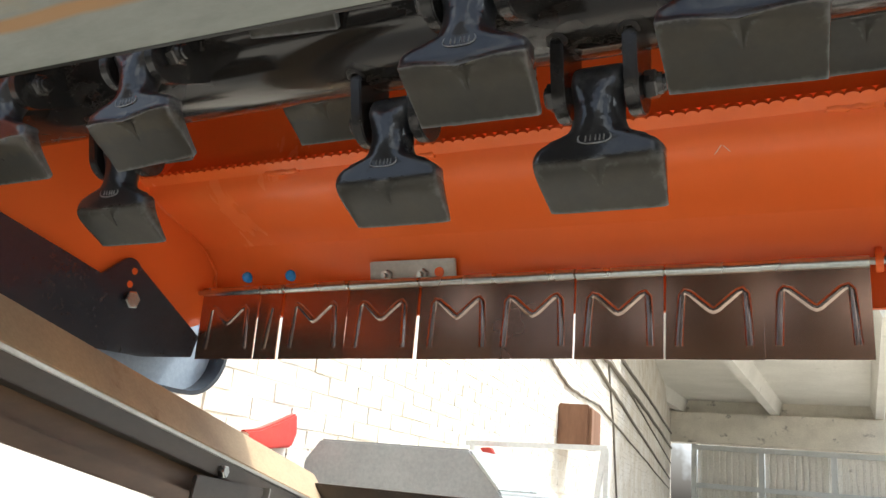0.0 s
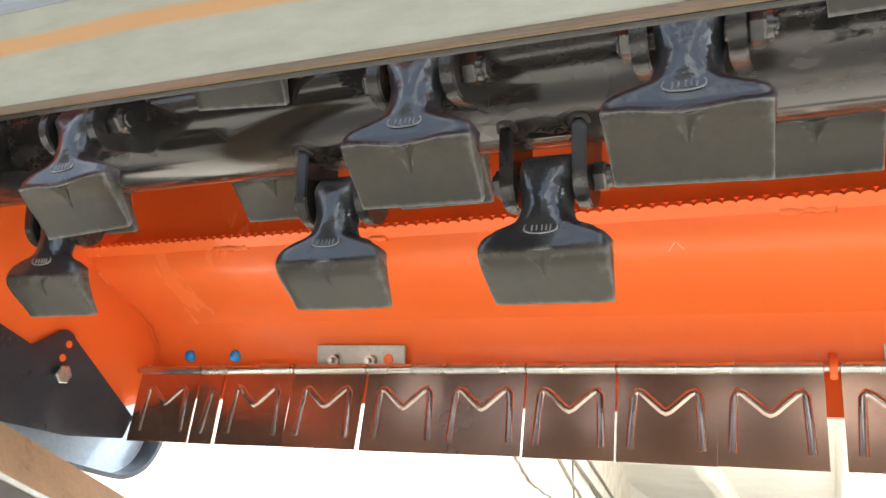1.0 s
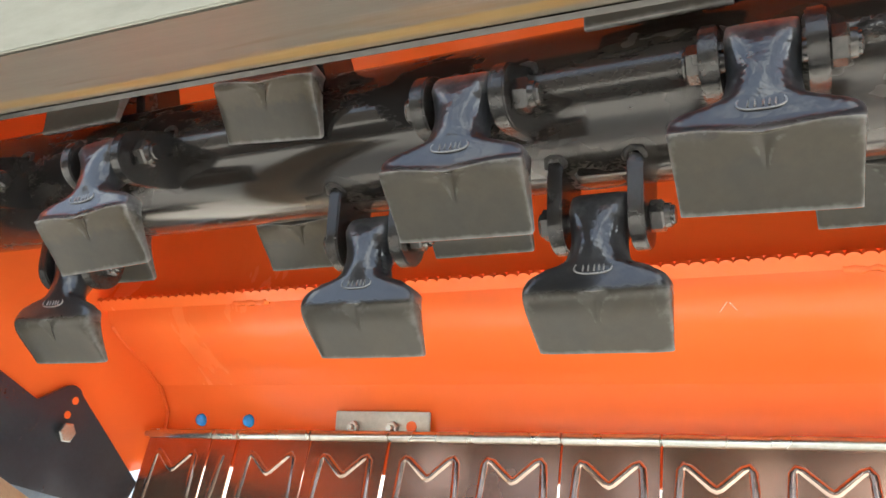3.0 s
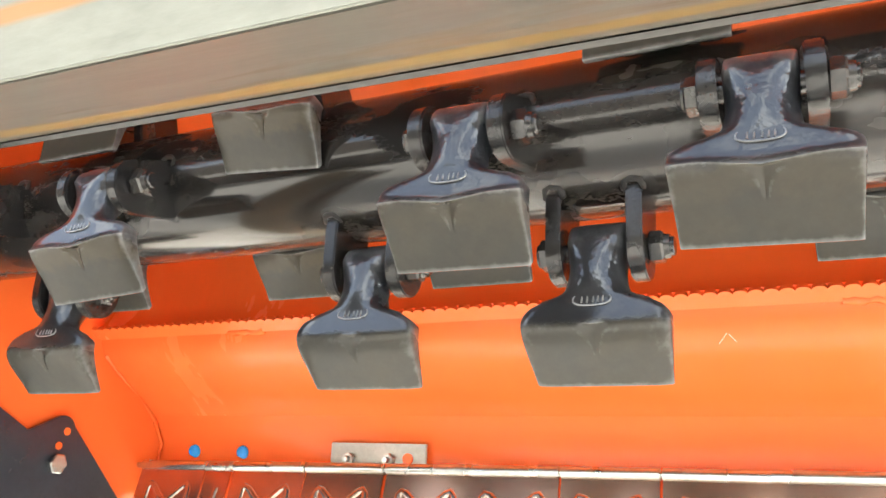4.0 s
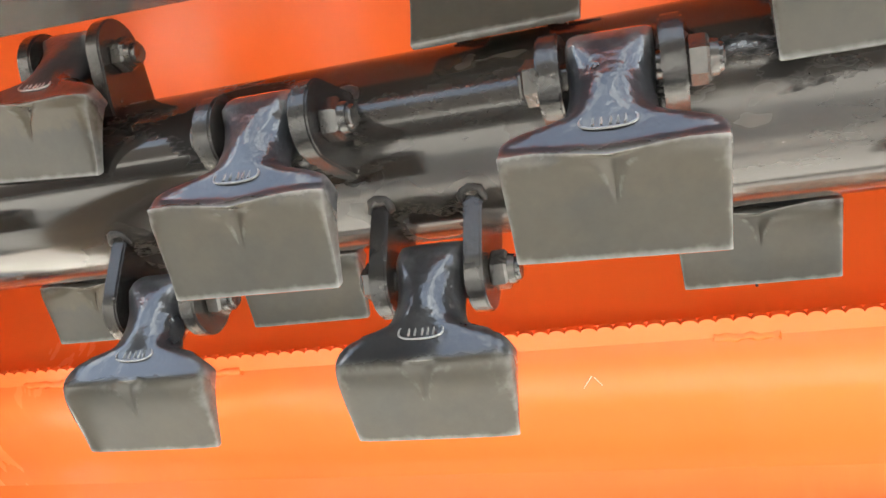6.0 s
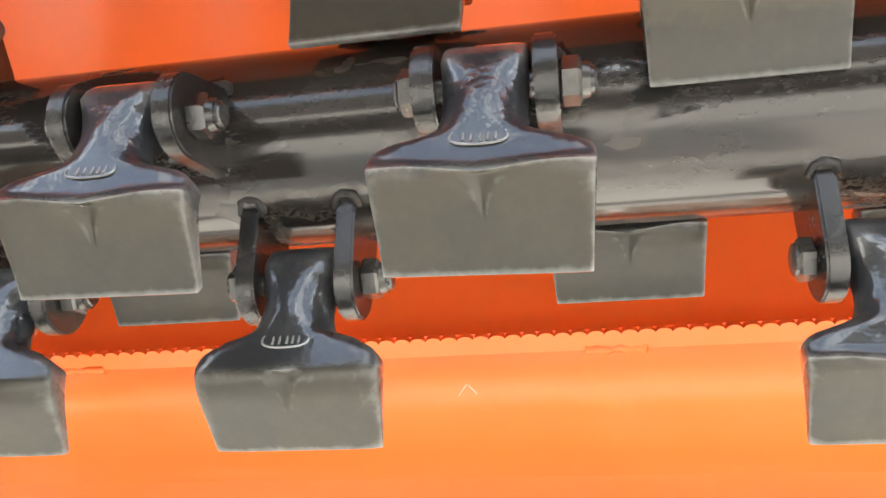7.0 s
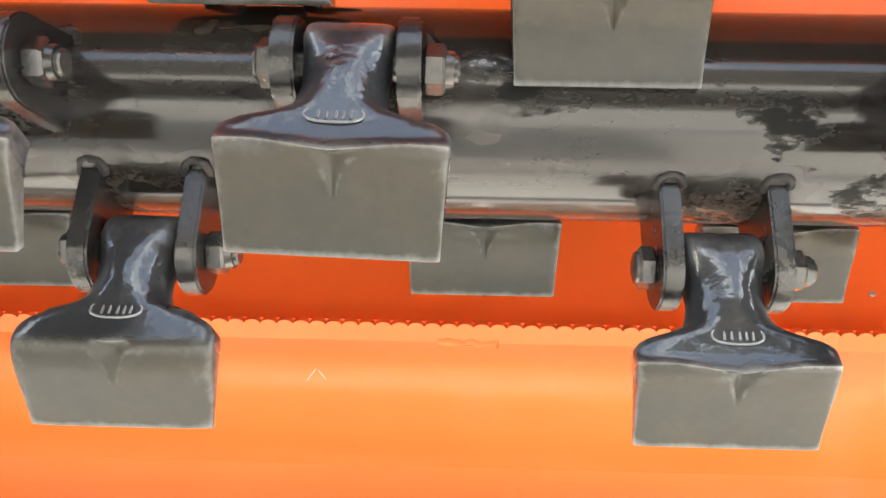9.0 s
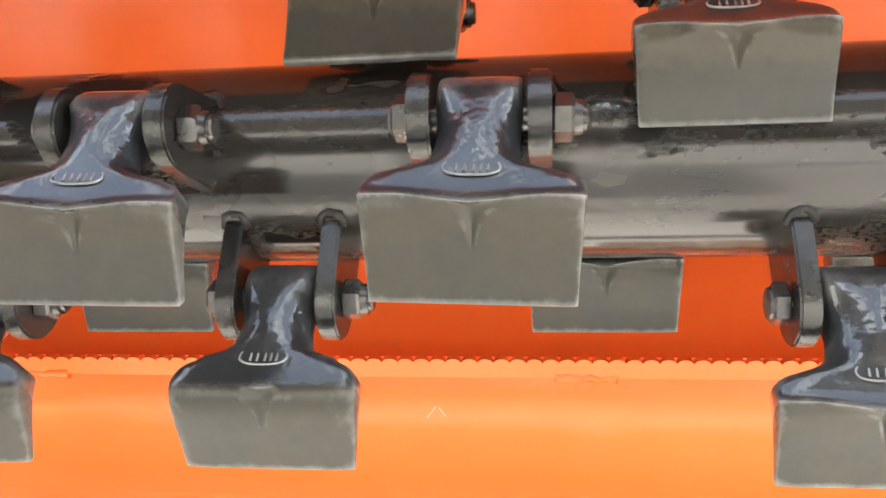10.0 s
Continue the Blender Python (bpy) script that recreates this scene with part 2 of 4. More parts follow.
DARKSTEEL = surface("dark_scaled_steel", (0.034, 0.032, 0.030), (0.065, 0.052, 0.040), (0.4, 0.6), metal=0.1, scale=7, grain=150, stretch=(1, 0.3, 1), bump=0.1,
                    spots=(0.13, 0.065, 0.028), spot_scale=6, spot_from=0.56)
RUST = surface("brown_rusted_steel", (0.13, 0.070, 0.032), (0.050, 0.036, 0.026), (0.5, 0.75), scale=9, grain=140, stretch=(1, 0.15, 1), bump=0.2,
               spots=(0.20, 0.115, 0.05), spot_scale=11, spot_from=0.60)
BLUE = surface("blue_plastic", (0.02, 0.34, 0.92), (0.02, 0.30, 0.86), (0.06, 0.12), scale=30, grain=200, bump=0.02)
BRICK = surface("whitewashed_brick", (0.80, 0.77, 0.71), (0.66, 0.60, 0.49), (0.8, 0.95), scale=2.2, grain=45, bump=0.7,
                spots=(0.26, 0.22, 0.17), spot_scale=13, spot_from=0.665, spot_wide=0.04)
PLASTER = surface("whitewashed_plaster", (0.86, 0.84, 0.78), (0.78, 0.76, 0.70), (0.8, 0.95), scale=1.2, grain=20, bump=0.3,
                  spots=(0.40, 0.38, 0.35), spot_scale=1.6, spot_from=0.66)
CONCRETE = surface("pale_concrete_floor", (0.44, 0.415, 0.36), (0.36, 0.34, 0.30), (0.7, 0.9), scale=0.9, grain=14, bump=0.2,
                   spots=(0.25, 0.24, 0.23), spot_scale=1.5, spot_from=0.66)
DARKWALL = surface("dark_unseen_wall", (0.060, 0.052, 0.044), (0.10, 0.085, 0.07), (0.7, 0.9), scale=4, grain=40, bump=0.4)
LINTEL = surface("stained_concrete", (0.80, 0.76, 0.67), (0.68, 0.64, 0.56), (0.8, 0.95), scale=2.5, grain=30, bump=0.3,
                 spots=(0.30, 0.28, 0.25), spot_scale=3, spot_from=0.6)
GATE = surface("grey_gate_paint", (0.68, 0.71, 0.71), (0.60, 0.63, 0.63), (0.4, 0.6), scale=2, grain=40, bump=0.05)
SHEET = surface("blue_grey_sheet_paint", (0.36, 0.40, 0.41), (0.30, 0.34, 0.35), (0.35, 0.5), scale=4, grain=80, bump=0.04)
SHOE = surface("blue_grey_shoe_paint", (0.26, 0.33, 0.40), (0.22, 0.28, 0.35), (0.15, 0.3), scale=9, grain=120, bump=0.05, spots=(0.05, 0.05, 0.055), spot_scale=40, spot_from=0.72)
RED = surface("red_paint", (0.62, 0.05, 0.035), (0.50, 0.04, 0.03), (0.3, 0.5), scale=6, grain=80, bump=0.05)
WOOD = surface("brown_boxwood", (0.26, 0.13, 0.07), (0.19, 0.09, 0.05), (0.6, 0.8), scale=5, grain=60, stretch=(1, 1, 0.2), bump=0.2)
RUBBER = surface("black_rubber", (0.020, 0.020, 0.020), (0.032, 0.031, 0.030), (0.5, 0.7), scale=8, grain=120, bump=0.1)
SKID = surface("black_skid_paint", (0.014, 0.021, 0.032), (0.019, 0.026, 0.037), (0.12, 0.24), scale=5, grain=120, bump=0.02, spec=0.7)
CABLE = surface("dark_cable", (0.13, 0.11, 0.09), (0.24, 0.21, 0.16), (0.5, 0.7), scale=20, grain=100, bump=0.1)


# ---- mesh helpers ----
def link(name, bm, material, parent=None, label="", smooth=None):
    me = bpy.data.meshes.new(name)
    bm.normal_update()
    bm.to_mesh(me)
    bm.free()
    me.materials.append(material)
    if smooth is not None:
        me.polygons.foreach_set("use_smooth", [True] * len(me.polygons))
        me.set_sharp_from_angle(angle=radians(smooth))
    ob = new(name, me)
    if parent is not None:
        ob.parent = parent
    if label:
        ob["label"] = label
    return ob


def part(name, bm, material, parent, label="", smooth=35):
    return link(name, bm, material, parent, label, smooth)


def base(name, x, y, z, label, category, group="", kind=""):
    e = new(name)
    e.location = (x, y, z)
    e.empty_display_size = 0.05
    return tagged(e, label, category, group, kind)


def prism(bm, outline, x0, x1, bevel=0.0, axis="x"):
    """A plate: a closed outline of (a, b) pairs drawn out along an axis."""
    def at(a, b, h):
        return {"x": (h, a, b), "y": (a, h, b), "z": (a, b, h)}[axis]
    lo = [bm.verts.new(at(a, b, x0)) for a, b in outline]
    hi = [bm.verts.new(at(a, b, x1)) for a, b in outline]
    n = len(outline)
    faces = [bm.faces.new(lo), bm.faces.new(hi)]
    for i in range(n):
        faces.append(bm.faces.new((lo[i], lo[(i + 1) % n], hi[(i + 1) % n], hi[i])))
    bmesh.ops.recalc_face_normals(bm, faces=faces)
    if bevel:
        edges = list({e for f in faces for e in f.edges})
        bmesh.ops.bevel(bm, geom=edges, offset=bevel, segments=2, affect="EDGES", clamp_overlap=True)
    return bm


def box(bm, x0, x1, y0, y1, z0, z1, bevel=0.0):
    return prism(bm, [(y0, z0), (y1, z0), (y1, z1), (y0, z1)], x0, x1, bevel)


def sheet(bm, line, x0, x1, thick, segs=1):
    """A bent sheet: an open line of (y, z) pairs, thickened on its outer side and drawn out along x."""
    pts = [Vector(p) for p in line]
    out = []
    for i, p in enumerate(pts):
        a, b = pts[max(i - 1, 0)], pts[min(i + 1, len(pts) - 1)]
        d = (b - a).normalized()
        out.append(p + Vector((d.y, -d.x)) * thick)
    ring = [tuple(p) for p in pts] + [tuple(p) for p in reversed(out)]
    xs = [x0 + (x1 - x0) * k / segs for k in range(segs + 1)]
    rows = [[bm.verts.new((x, a, b)) for a, b in ring] for x in xs]
    n = len(ring)
    for r0, r1 in zip(rows, rows[1:]):
        for i in range(n):
            bm.faces.new((r0[i], r0[(i + 1) % n], r1[(i + 1) % n], r1[i]))
    m = len(pts)
    for r in (rows[0], rows[-1]):
        for i in range(m - 1):
            bm.faces.new((r[i], r[i + 1], r[n - 2 - i], r[n - 1 - i]))
    bmesh.ops.recalc_face_normals(bm, faces=bm.faces[:])
    return bm


def lathe(bm, profile, segs=24, axis="x", centre=(0, 0, 0), phase=0.0):
    """A turned body: (distance along the axis, radius) pairs."""
    c = Vector(centre)
    rings = []
    for h, r in profile:
        ring = []
        for k in range(segs):
            a = phase + 2 * math.pi * k / segs
            u, v = r * math.cos(a), r * math.sin(a)
            ring.append(bm.verts.new(c + Vector({"x": (h, u, v), "y": (u, h, v), "z": (u, v, h)}[axis])))
        rings.append(ring)
    faces = []
    for r0, r1 in zip(rings, rings[1:]):
        for k in range(segs):
            faces.append(bm.faces.new((r0[k], r0[(k + 1) % segs], r1[(k + 1) % segs], r1[k])))
    faces += [bm.faces.new(rings[0]), bm.faces.new(rings[-1])]
    bmesh.ops.recalc_face_normals(bm, faces=faces)
    return bm


def tube(bm, points, radius, segs=8):
    """A round bar that follows points."""
    pts = [Vector(p) for p in points]
    rings = []
    for i, p in enumerate(pts):
        d = (pts[min(i + 1, len(pts) - 1)] - pts[max(i - 1, 0)]).normalized()
        u = d.orthogonal().normalized() if not rings else (prev - d * prev.dot(d)).normalized()
        prev = u
        v = d.cross(u)
        rings.append([bm.verts.new(p + (u * math.cos(a) + v * math.sin(a)) * radius) for a in (2 * math.pi * k / segs for k in range(segs))])
    for r0, r1 in zip(rings, rings[1:]):
        for k in range(segs):
            bm.faces.new((r0[k], r0[(k + 1) % segs], r1[(k + 1) % segs], r1[k]))
    bm.faces.new(rings[0])
    bm.faces.new(rings[-1])
    bmesh.ops.recalc_face_normals(bm, faces=bm.faces[:])
    return bm


def hexagon(bm, h0, h1, flat, axis="x", centre=(0, 0, 0), phase=0.0):
    """A hexagonal head or nut with chamfered faces."""
    r = flat / math.sqrt(3)
    ch = (h1 - h0) * 0.14
    return lathe(bm, [(h0, r * 0.86), (h0 + ch, r), (h1 - ch, r), (h1, r * 0.86)], 6, axis, centre, phase)


def arc(cy, cz, r, a0, a1, n):
    return [(cy + r * math.cos(radians(a0 + (a1 - a0) * k / n)), cz + r * math.sin(radians(a0 + (a1 - a0) * k / n))) for k in range(n + 1)]


def bead(bm, points, radius, seed, segs=7):
    """A lumpy weld bead along points."""
    rng = random.Random(seed)
    before = set(bm.verts)
    tube(bm, points, radius, segs)
    for v in bm.verts:
        if v not in before:
            v.co += Vector((rng.uniform(-1, 1), rng.uniform(-1, 1), rng.uniform(-1, 1))) * radius * 0.36


# ---- setting: floor, walls, roof ----
ROOF_Y, ROOF_Z = 12.0, 3.75
WALL_Y = 0.72


def setting():
    bm = bmesh.new()
    prism(bm, [(-150, -150), (150, -150), (150, 150), (-150, 150)], -0.2, 0.0, axis="z")
    tagged(link("floor", bm, CONCRETE), "pale worn concrete workshop floor and yard", "floor", kind="structure")
    # the side wall runs along a line that turns slightly from the rotor's cross direction
    bm = bmesh.new()
    prism(bm, [(-1.2835 - 0.15 * WALL_Y, WALL_Y), (-5.0335, 25.0), (-5.34, 25.0), (-1.59 - 0.15 * WALL_Y, WALL_Y)], 0.0, ROOF_Z, axis="z")
    # added wall behind the camera, unseen, gives reflections a dark horizon
    yard = bmesh.new()
    box(yard, -16.0, 18.0, -8.4, -8.0, 0.0, 2.5)
    tagged(link("wall_yard", yard, DARKWALL), "plain dark wall added out of view to darken reflections", "wall", kind="structure")
    wall = tagged(link("wall_west", bm, BRICK), "whitewashed rough brick wall of the workshop", "wall", kind="structure")
    bm = bmesh.new()
    for z0, z1, x0, x1 in ((2.50, ROOF_Z, -5.6, 10.0), (0.0, 2.50, 9.2, 10.0)):
        box(bm, x0, x1, 25.0, 25.4, z0, z1)
    box(bm, -5.6, 10.0, 24.6, 24.998, 2.50, 3.37, 0.02)
    tagged(link("wall_north", bm, LINTEL), "stained concrete end wall above a gate", "wall", kind="structure")
    bm = bmesh.new()
    box(bm, -6.5, 0.45, ROOF_Y, 25.4, ROOF_Z, ROOF_Z + 0.2)
    for k in range(-1, 2):
        x = -2.12 + 2.62 * k
        prism(bm, [(x - 0.10, 3.39), (x + 0.10, 3.39), (x + 0.20, ROOF_Z - 0.002), (x - 0.20, ROOF_Z - 0.002)], ROOF_Y, 24.98, axis="y")
    tagged(link("ceiling", bm, PLASTER), "white ribbed concrete ceiling slabs with damp stains", "ceiling", kind="structure")
    return wall


wall_west = setting()
WALL_DIR = Vector((-0.15, 1.0, 0.0)).normalized()
WALL_ORIGIN = Vector((-1.28, 0.0, 0.0))


def on_wall(s, z, out=0.0):
    """A point on the side wall, s metres along it, z up, out from its face."""
    return WALL_ORIGIN + WALL_DIR * s + Vector((WALL_DIR.y, -WALL_DIR.x, 0)) * out + Vector((0, 0, z))


# ---- the mower's housing ----
XL, XR = -0.870, 0.96
AX_Y, AX_Z, TUBE_R = 0.420, 1.155, 0.066


def housing():
    mower = base("mower_housing", 0.0, 0.5, 0.0, "bright orange painted flail mower housing open underneath on a stand", "mower")
    loc = Matrix.Translation((0, -0.5, 0))

    def put(name, bm, mat, label="", smooth=35, parent=None):
        bmesh.ops.transform(bm, matrix=loc, verts=bm.verts[:])
        return part(name, bm, mat, parent or mower, label, smooth)

    # lower apron: two overlapping rolled sheets
    bm = bmesh.new()
    sheet(bm, [(0.838, 0.955), (0.842, 0.985), (0.840, 1.015), (0.828, 1.040), (0.812, 1.058), (0.794, 1.069)], XL, XR, 0.005, 12)
    put("lower_apron", bm, ORANGE)
    bm = bmesh.new()
    sheet(bm, [(0.800, 1.063), (0.775, 1.073), (0.745, 1.082), (0.712, 1.091), (0.690, 1.0975), (0.681, 1.1015), (0.673, 1.107), (0.665, 1.115), (0.658, 1.126)], XL, XR, 0.006, 12)
    put("upper_apron", bm, ORANGE)
    # rounded rotor cover
    bm = bmesh.new()
    line = [(0.652, 1.138), (0.657, 1.152)] + arc(0.425, 1.165, 0.235, 0, 150, 20)
    sheet(bm, line, XL, XR, 0.006, 12)
    put("rotor_cover", bm, ORANGE)
    for x, z in ((-0.043, 1.1465), (0.120, 1.170)):
        bm = bmesh.new()
        lathe(bm, [(-0.0010, 0.0007), (-0.0006, 0.0014), (0.001, 0.0016)], 10, "y", (x, 0.6596, z))
        put("paint_speck", bm, RUBBER, "tiny dark speck of dirt")
    bm = bmesh.new()
    lathe(bm, [(-0.0012, 0.0012), (-0.0015, 0.0022), (-0.0008, 0.0030), (0.001, 0.0030)], 14, "y", (0.465, 0.6590, 1.1803))
    put("rivet_end", bm, PLATE, "small bare rivet end")
    # dark front skirt with an orange lower edge
    bm = bmesh.new()
    sheet(bm, [(0.2215, 1.283), (0.209, 1.253), (0.202, 1.224), (0.198, 1.200)], XL, XR, 0.005, 4)
    put("front_skirt", bm, RUBBER, "black rubber front skirt")
    bm = bmesh.new()
    box(bm, XL, XR, 0.190, 0.199, 1.187, 1.1995, 0.001)
    put("skirt_edge", bm, ORANGE, "orange edge bar under the front skirt")
    # toothed counter strip
    bm = bmesh.new()
    n = int((XR - XL) / 0.0139 * 8)
    top, bot = [], []
    for k in range(n + 1):
        x = XL + (XR - XL) * k / n
        t = 0.0040 * (math.sqrt(abs(math.cos(math.pi * k / 8))) - 0.62)
        top.append((x, 0.0165 + t))
        bot.append((x, -0.001))
    d, nrm = Vector((-0.90, 0.436)), Vector((-0.436, -0.90))
    org = Vector((0.6578, 1.1284)) + nrm * 0.0045
    grid = []
    for h in (0.0, 0.006):
        grid.append([[bm.verts.new((x, *(org + d * v + nrm * h))) for x, v in row] for row in (bot, top)])
    for k in range(n):
        for h in (0, 1):
            bm.faces.new((grid[h][0][k], grid[h][0][k + 1], grid[h][1][k + 1], grid[h][1][k]))
        for r in (0, 1):
            bm.faces.new((grid[0][r][k], grid[0][r][k + 1], grid[1][r][k + 1], grid[1][r][k]))
    bmesh.ops.recalc_face_normals(bm, faces=bm.faces[:])
    put("toothed_strip", bm, ORANGE, "orange strip with a finely toothed edge", 60)
    for x in (-0.608, -0.395, -0.155, 0.105, 0.345, 0.58):
        bm = bmesh.new()
        c = org + nrm * 0.0035 - d * 0.001
        bead(bm, [(x - 0.026 + 0.052 * k / 9, c.x, c.y) for k in range(10)], 0.0046, int(x * 100) + 90, 9)
        put("weld_tab", bm, ORANGE, "", 80)
    bm = bmesh.new()
    bead(bm, [(-0.034, 0.6895, 1.0970), (-0.030, 0.684, 1.0995), (-0.0255, 0.678, 1.1025)], 0.0003, 3)
    bead(bm, [(-0.0235, 0.679, 1.1020), (-0.019, 0.6855, 1.0988), (-0.0175, 0.688, 1.0977)], 0.0003, 4)
    put("chalk_scratch", bm, BRICK, "small pale scratch mark")
    # end plates
    outline = [(0.16, 1.02), (0.55, 0.955), (0.70, 0.93), (0.80, 0.93), (0.850, 0.955), (0.850, 1.03), (0.80, 1.10), (0.70, 1.30), (0.55, 1.42), (0.30, 1.42), (0.16, 1.30)]
    for x0, x1 in ((XL - 0.008, XL), (XR, XR + 0.008)):
        bm = bmesh.new()
        prism(bm, outline, x0, x1)
        put("end_plate", bm, ORANGE)
    bm = bmesh.new()
    bead(bm, [(XL + 0.003, 0.675, 1.104), (XL + 0.003, 0.70, 1.094), (XL + 0.003, 0.76, 1.077), (XL + 0.003, 0.80, 1.058), (XL + 0.003, 0.832, 1.03), (XL + 0.003, 0.838, 0.99)], 0.0022, 5)
    put("weld_bead", bm, ORANGE)
    # drilled fixing plates with their nuts
    for x in (-0.4835, 0.245):
        bm = bmesh.new()
        prism(bm, [(x - 0.072, 0.0), (x + 0.072, 0.0), (x + 0.072, 0.0315), (x - 0.072, 0.0315)], 0.0, 0.004, 0.001, axis="y")
        tilt = Matrix.Translation((0, 0.831, 1.0035)) @ Matrix.Rotation(radians(16), 4, "X")
        bmesh.ops.transform(bm, matrix=tilt, verts=bm.verts[:])
        plate = put("fixing_plate", bm, PLATE, "bare galvanised fixing plate")
        for dx in (-0.040, 0.020):
            bm = bmesh.new()
            hexagon(bm, -0.009, 0.0, 0.015, "y", (x + dx, 0, 0.010), 0.3)
            lathe(bm, [(-0.016, 0.0035), (-0.015, 0.0042), (-0.009, 0.0042)], 10, "y", (x + dx, 0, 0.010))
            bmesh.ops.transform(bm, matrix=tilt, verts=bm.verts[:])
            put("nut", bm, ZINC, parent=plate)
        bm = bmesh.new()
        lathe(bm, [(-0.0012, 0.0075), (0.002, 0.0075)], 16, "y", (x + 0.046, 0, 0.012))
        bmesh.ops.transform(bm, matrix=tilt, verts=bm.verts[:])
        put("plate_hole", bm, ORANGE, parent=plate)
    for x in (-0.800, -0.711):
        bm = bmesh.new()
        lathe(bm, [(-0.009, 0.002), (-0.008, 0.006), (-0.004, 0.0088), (0.004, 0.0088)], 18, "y", (x, 0.836, 1.0215))
        put("hole_plug", bm, BLUE, "round blue plastic plug", 60)
    # hinge rod and its eyes
    bm = bmesh.new()
    tube(bm, [(XL, 0.806, 1.0 + 0.0125 * XL), (XR, 0.806, 1.0 + 0.0125 * XR)], 0.0042, 12)
    put("hinge_rod", bm, ZINC, "thin zinc plated hinge rod", 60)
    for x in (0.122, 0.52):
        bm = bmesh.new()
        prism(bm, arc(0.806, 1.001, 0.0125, -230, 10, 14) + [(0.846, 1.004), (0.846, 1.022), (0.832, 1.026)], x - 0.004, x + 0.004, 0.001)
        put("hinge_eye", bm, ORANGE)
    return mower


mower = housing()


def skid():
    ob = base("skid", XL + 0.012, 0.663, 0.907, "black glossy steel skid bolted inside the orange end plate", "skid")
    off = Matrix.Translation((-(XL + 0.012), -0.66, -0.9))
    x0, x1 = XL + 0.003, XL + 0.011
    bm = bmesh.new()
    prism(bm, [(0.30, 1.022), (0.533, 0.974), (0.598, 0.960)] + arc(0.647, 0.977, 0.020, 130, 35, 5) + [(0.806, 0.909), (0.797, 0.874), (0.70, 0.858), (0.48, 0.850), (0.30, 0.86)], x0, x1, 0.0012)
    bmesh.ops.transform(bm, matrix=off, verts=bm.verts[:])
    part("skid_plate", bm, SKID, ob)
    for y, z in ((0.653, 0.978), (0.649, 0.957)):
        bm = bmesh.new()
        lathe(bm, [(x1 - 0.001, 0.0052), (x1 + 0.0006, 0.0052)], 14, "x", (0, y, z))
        bmesh.ops.transform(bm, matrix=off, verts=bm.verts[:])
        part("bolt_hole", bm, ORANGE, ob, "orange showing through a bolt hole")
    bm = bmesh.new()
    hexagon(bm, x1, x1 + 0.011, 0.024, "x", (0, 0.652, 0.934), 0.2)
    bmesh.ops.transform(bm, matrix=off, verts=bm.verts[:])
    part("bolt_head", bm, ZINC, ob, "bright zinc hexagon bolt head")
    curve = [(0.30, 0.834), (0.55, 0.830), (0.70, 0.826), (0.79, 0.823)] + arc(0.815, 0.897, 0.0740, -95, 5, 14) + [(0.888, 0.93)]
    bm = bmesh.new()
    sheet(bm, curve, XL - 0.040, XL - 0.002, 0.007)
    bmesh.ops.transform(bm, matrix=off, verts=bm.verts[:])
    part("runner", bm, SKID, ob, "curved glossy runner rim under the skid")
    bm = bmesh.new()
    prism(bm, curve + [(0.80, 0.95), (0.30, 0.93)], XL - 0.044, XL - 0.036)
    bmesh.ops.transform(bm, matrix=off, verts=bm.verts[:])
    part("shoe_plate", bm, SHOE, ob, "pale blue-grey outer shoe plate")
    return ob


skid()


# ---- guard flaps on the hinge rod ----
def rib(bm, pts, radius):
    tube(bm, [(x, 0.0, z) for x, z in pts], radius, 10)


def flap(width, full=True):
    ob = base("guard_flap", 0, 0, 0, "reflective bare steel guard flap with a pressed zigzag rib", "guard flap", "guard flaps along the hinge rod")
    bm = bmesh.new()
    lathe(bm, [(0.0008, 0.0060), (0.0014, 0.0072), (width - 0.0014, 0.0072), (width - 0.0008, 0.0060)], 18, "x")
    part("hinge_sleeve", bm, ZINC, ob, "bright rolled hinge sleeve", 50)
    bm = bmesh.new()
    prism(bm, [(0.0012, -0.110), (width - 0.0012, -0.110), (width - 0.0012, -0.0045), (0.0012, -0.0045)], -0.0012, 0.0008, axis="y")
    plate = part("flap_plate", bm, FLAP, ob)
    bm = bmesh.new()
    m = width / 2
    if full:
        zig = [(m - 0.040, -0.094), (m - 0.0385, -0.060), (m - 0.037, -0.032), (m - 0.033, -0.0265), (m - 0.027, -0.029), (m - 0.004, -0.0495), (m, -0.0515),
               (m + 0.004, -0.0495), (m + 0.027, -0.029), (m + 0.033, -0.0265), (m + 0.037, -0.032), (m + 0.0385, -0.060), (m + 0.040, -0.094)]
        rib(bm, zig, 0.0054)
    else:
        rib(bm, [(m - 0.004, -0.094), (m, -0.060), (m + 0.003, -0.030)], 0.0054)
    bmesh.ops.transform(bm, matrix=Matrix.Diagonal((1, 0.55, 1, 1)), verts=bm.verts[:])
    part("pressed_rib", bm, RIB, plate, "shiny pressed rib", 80)
    return ob


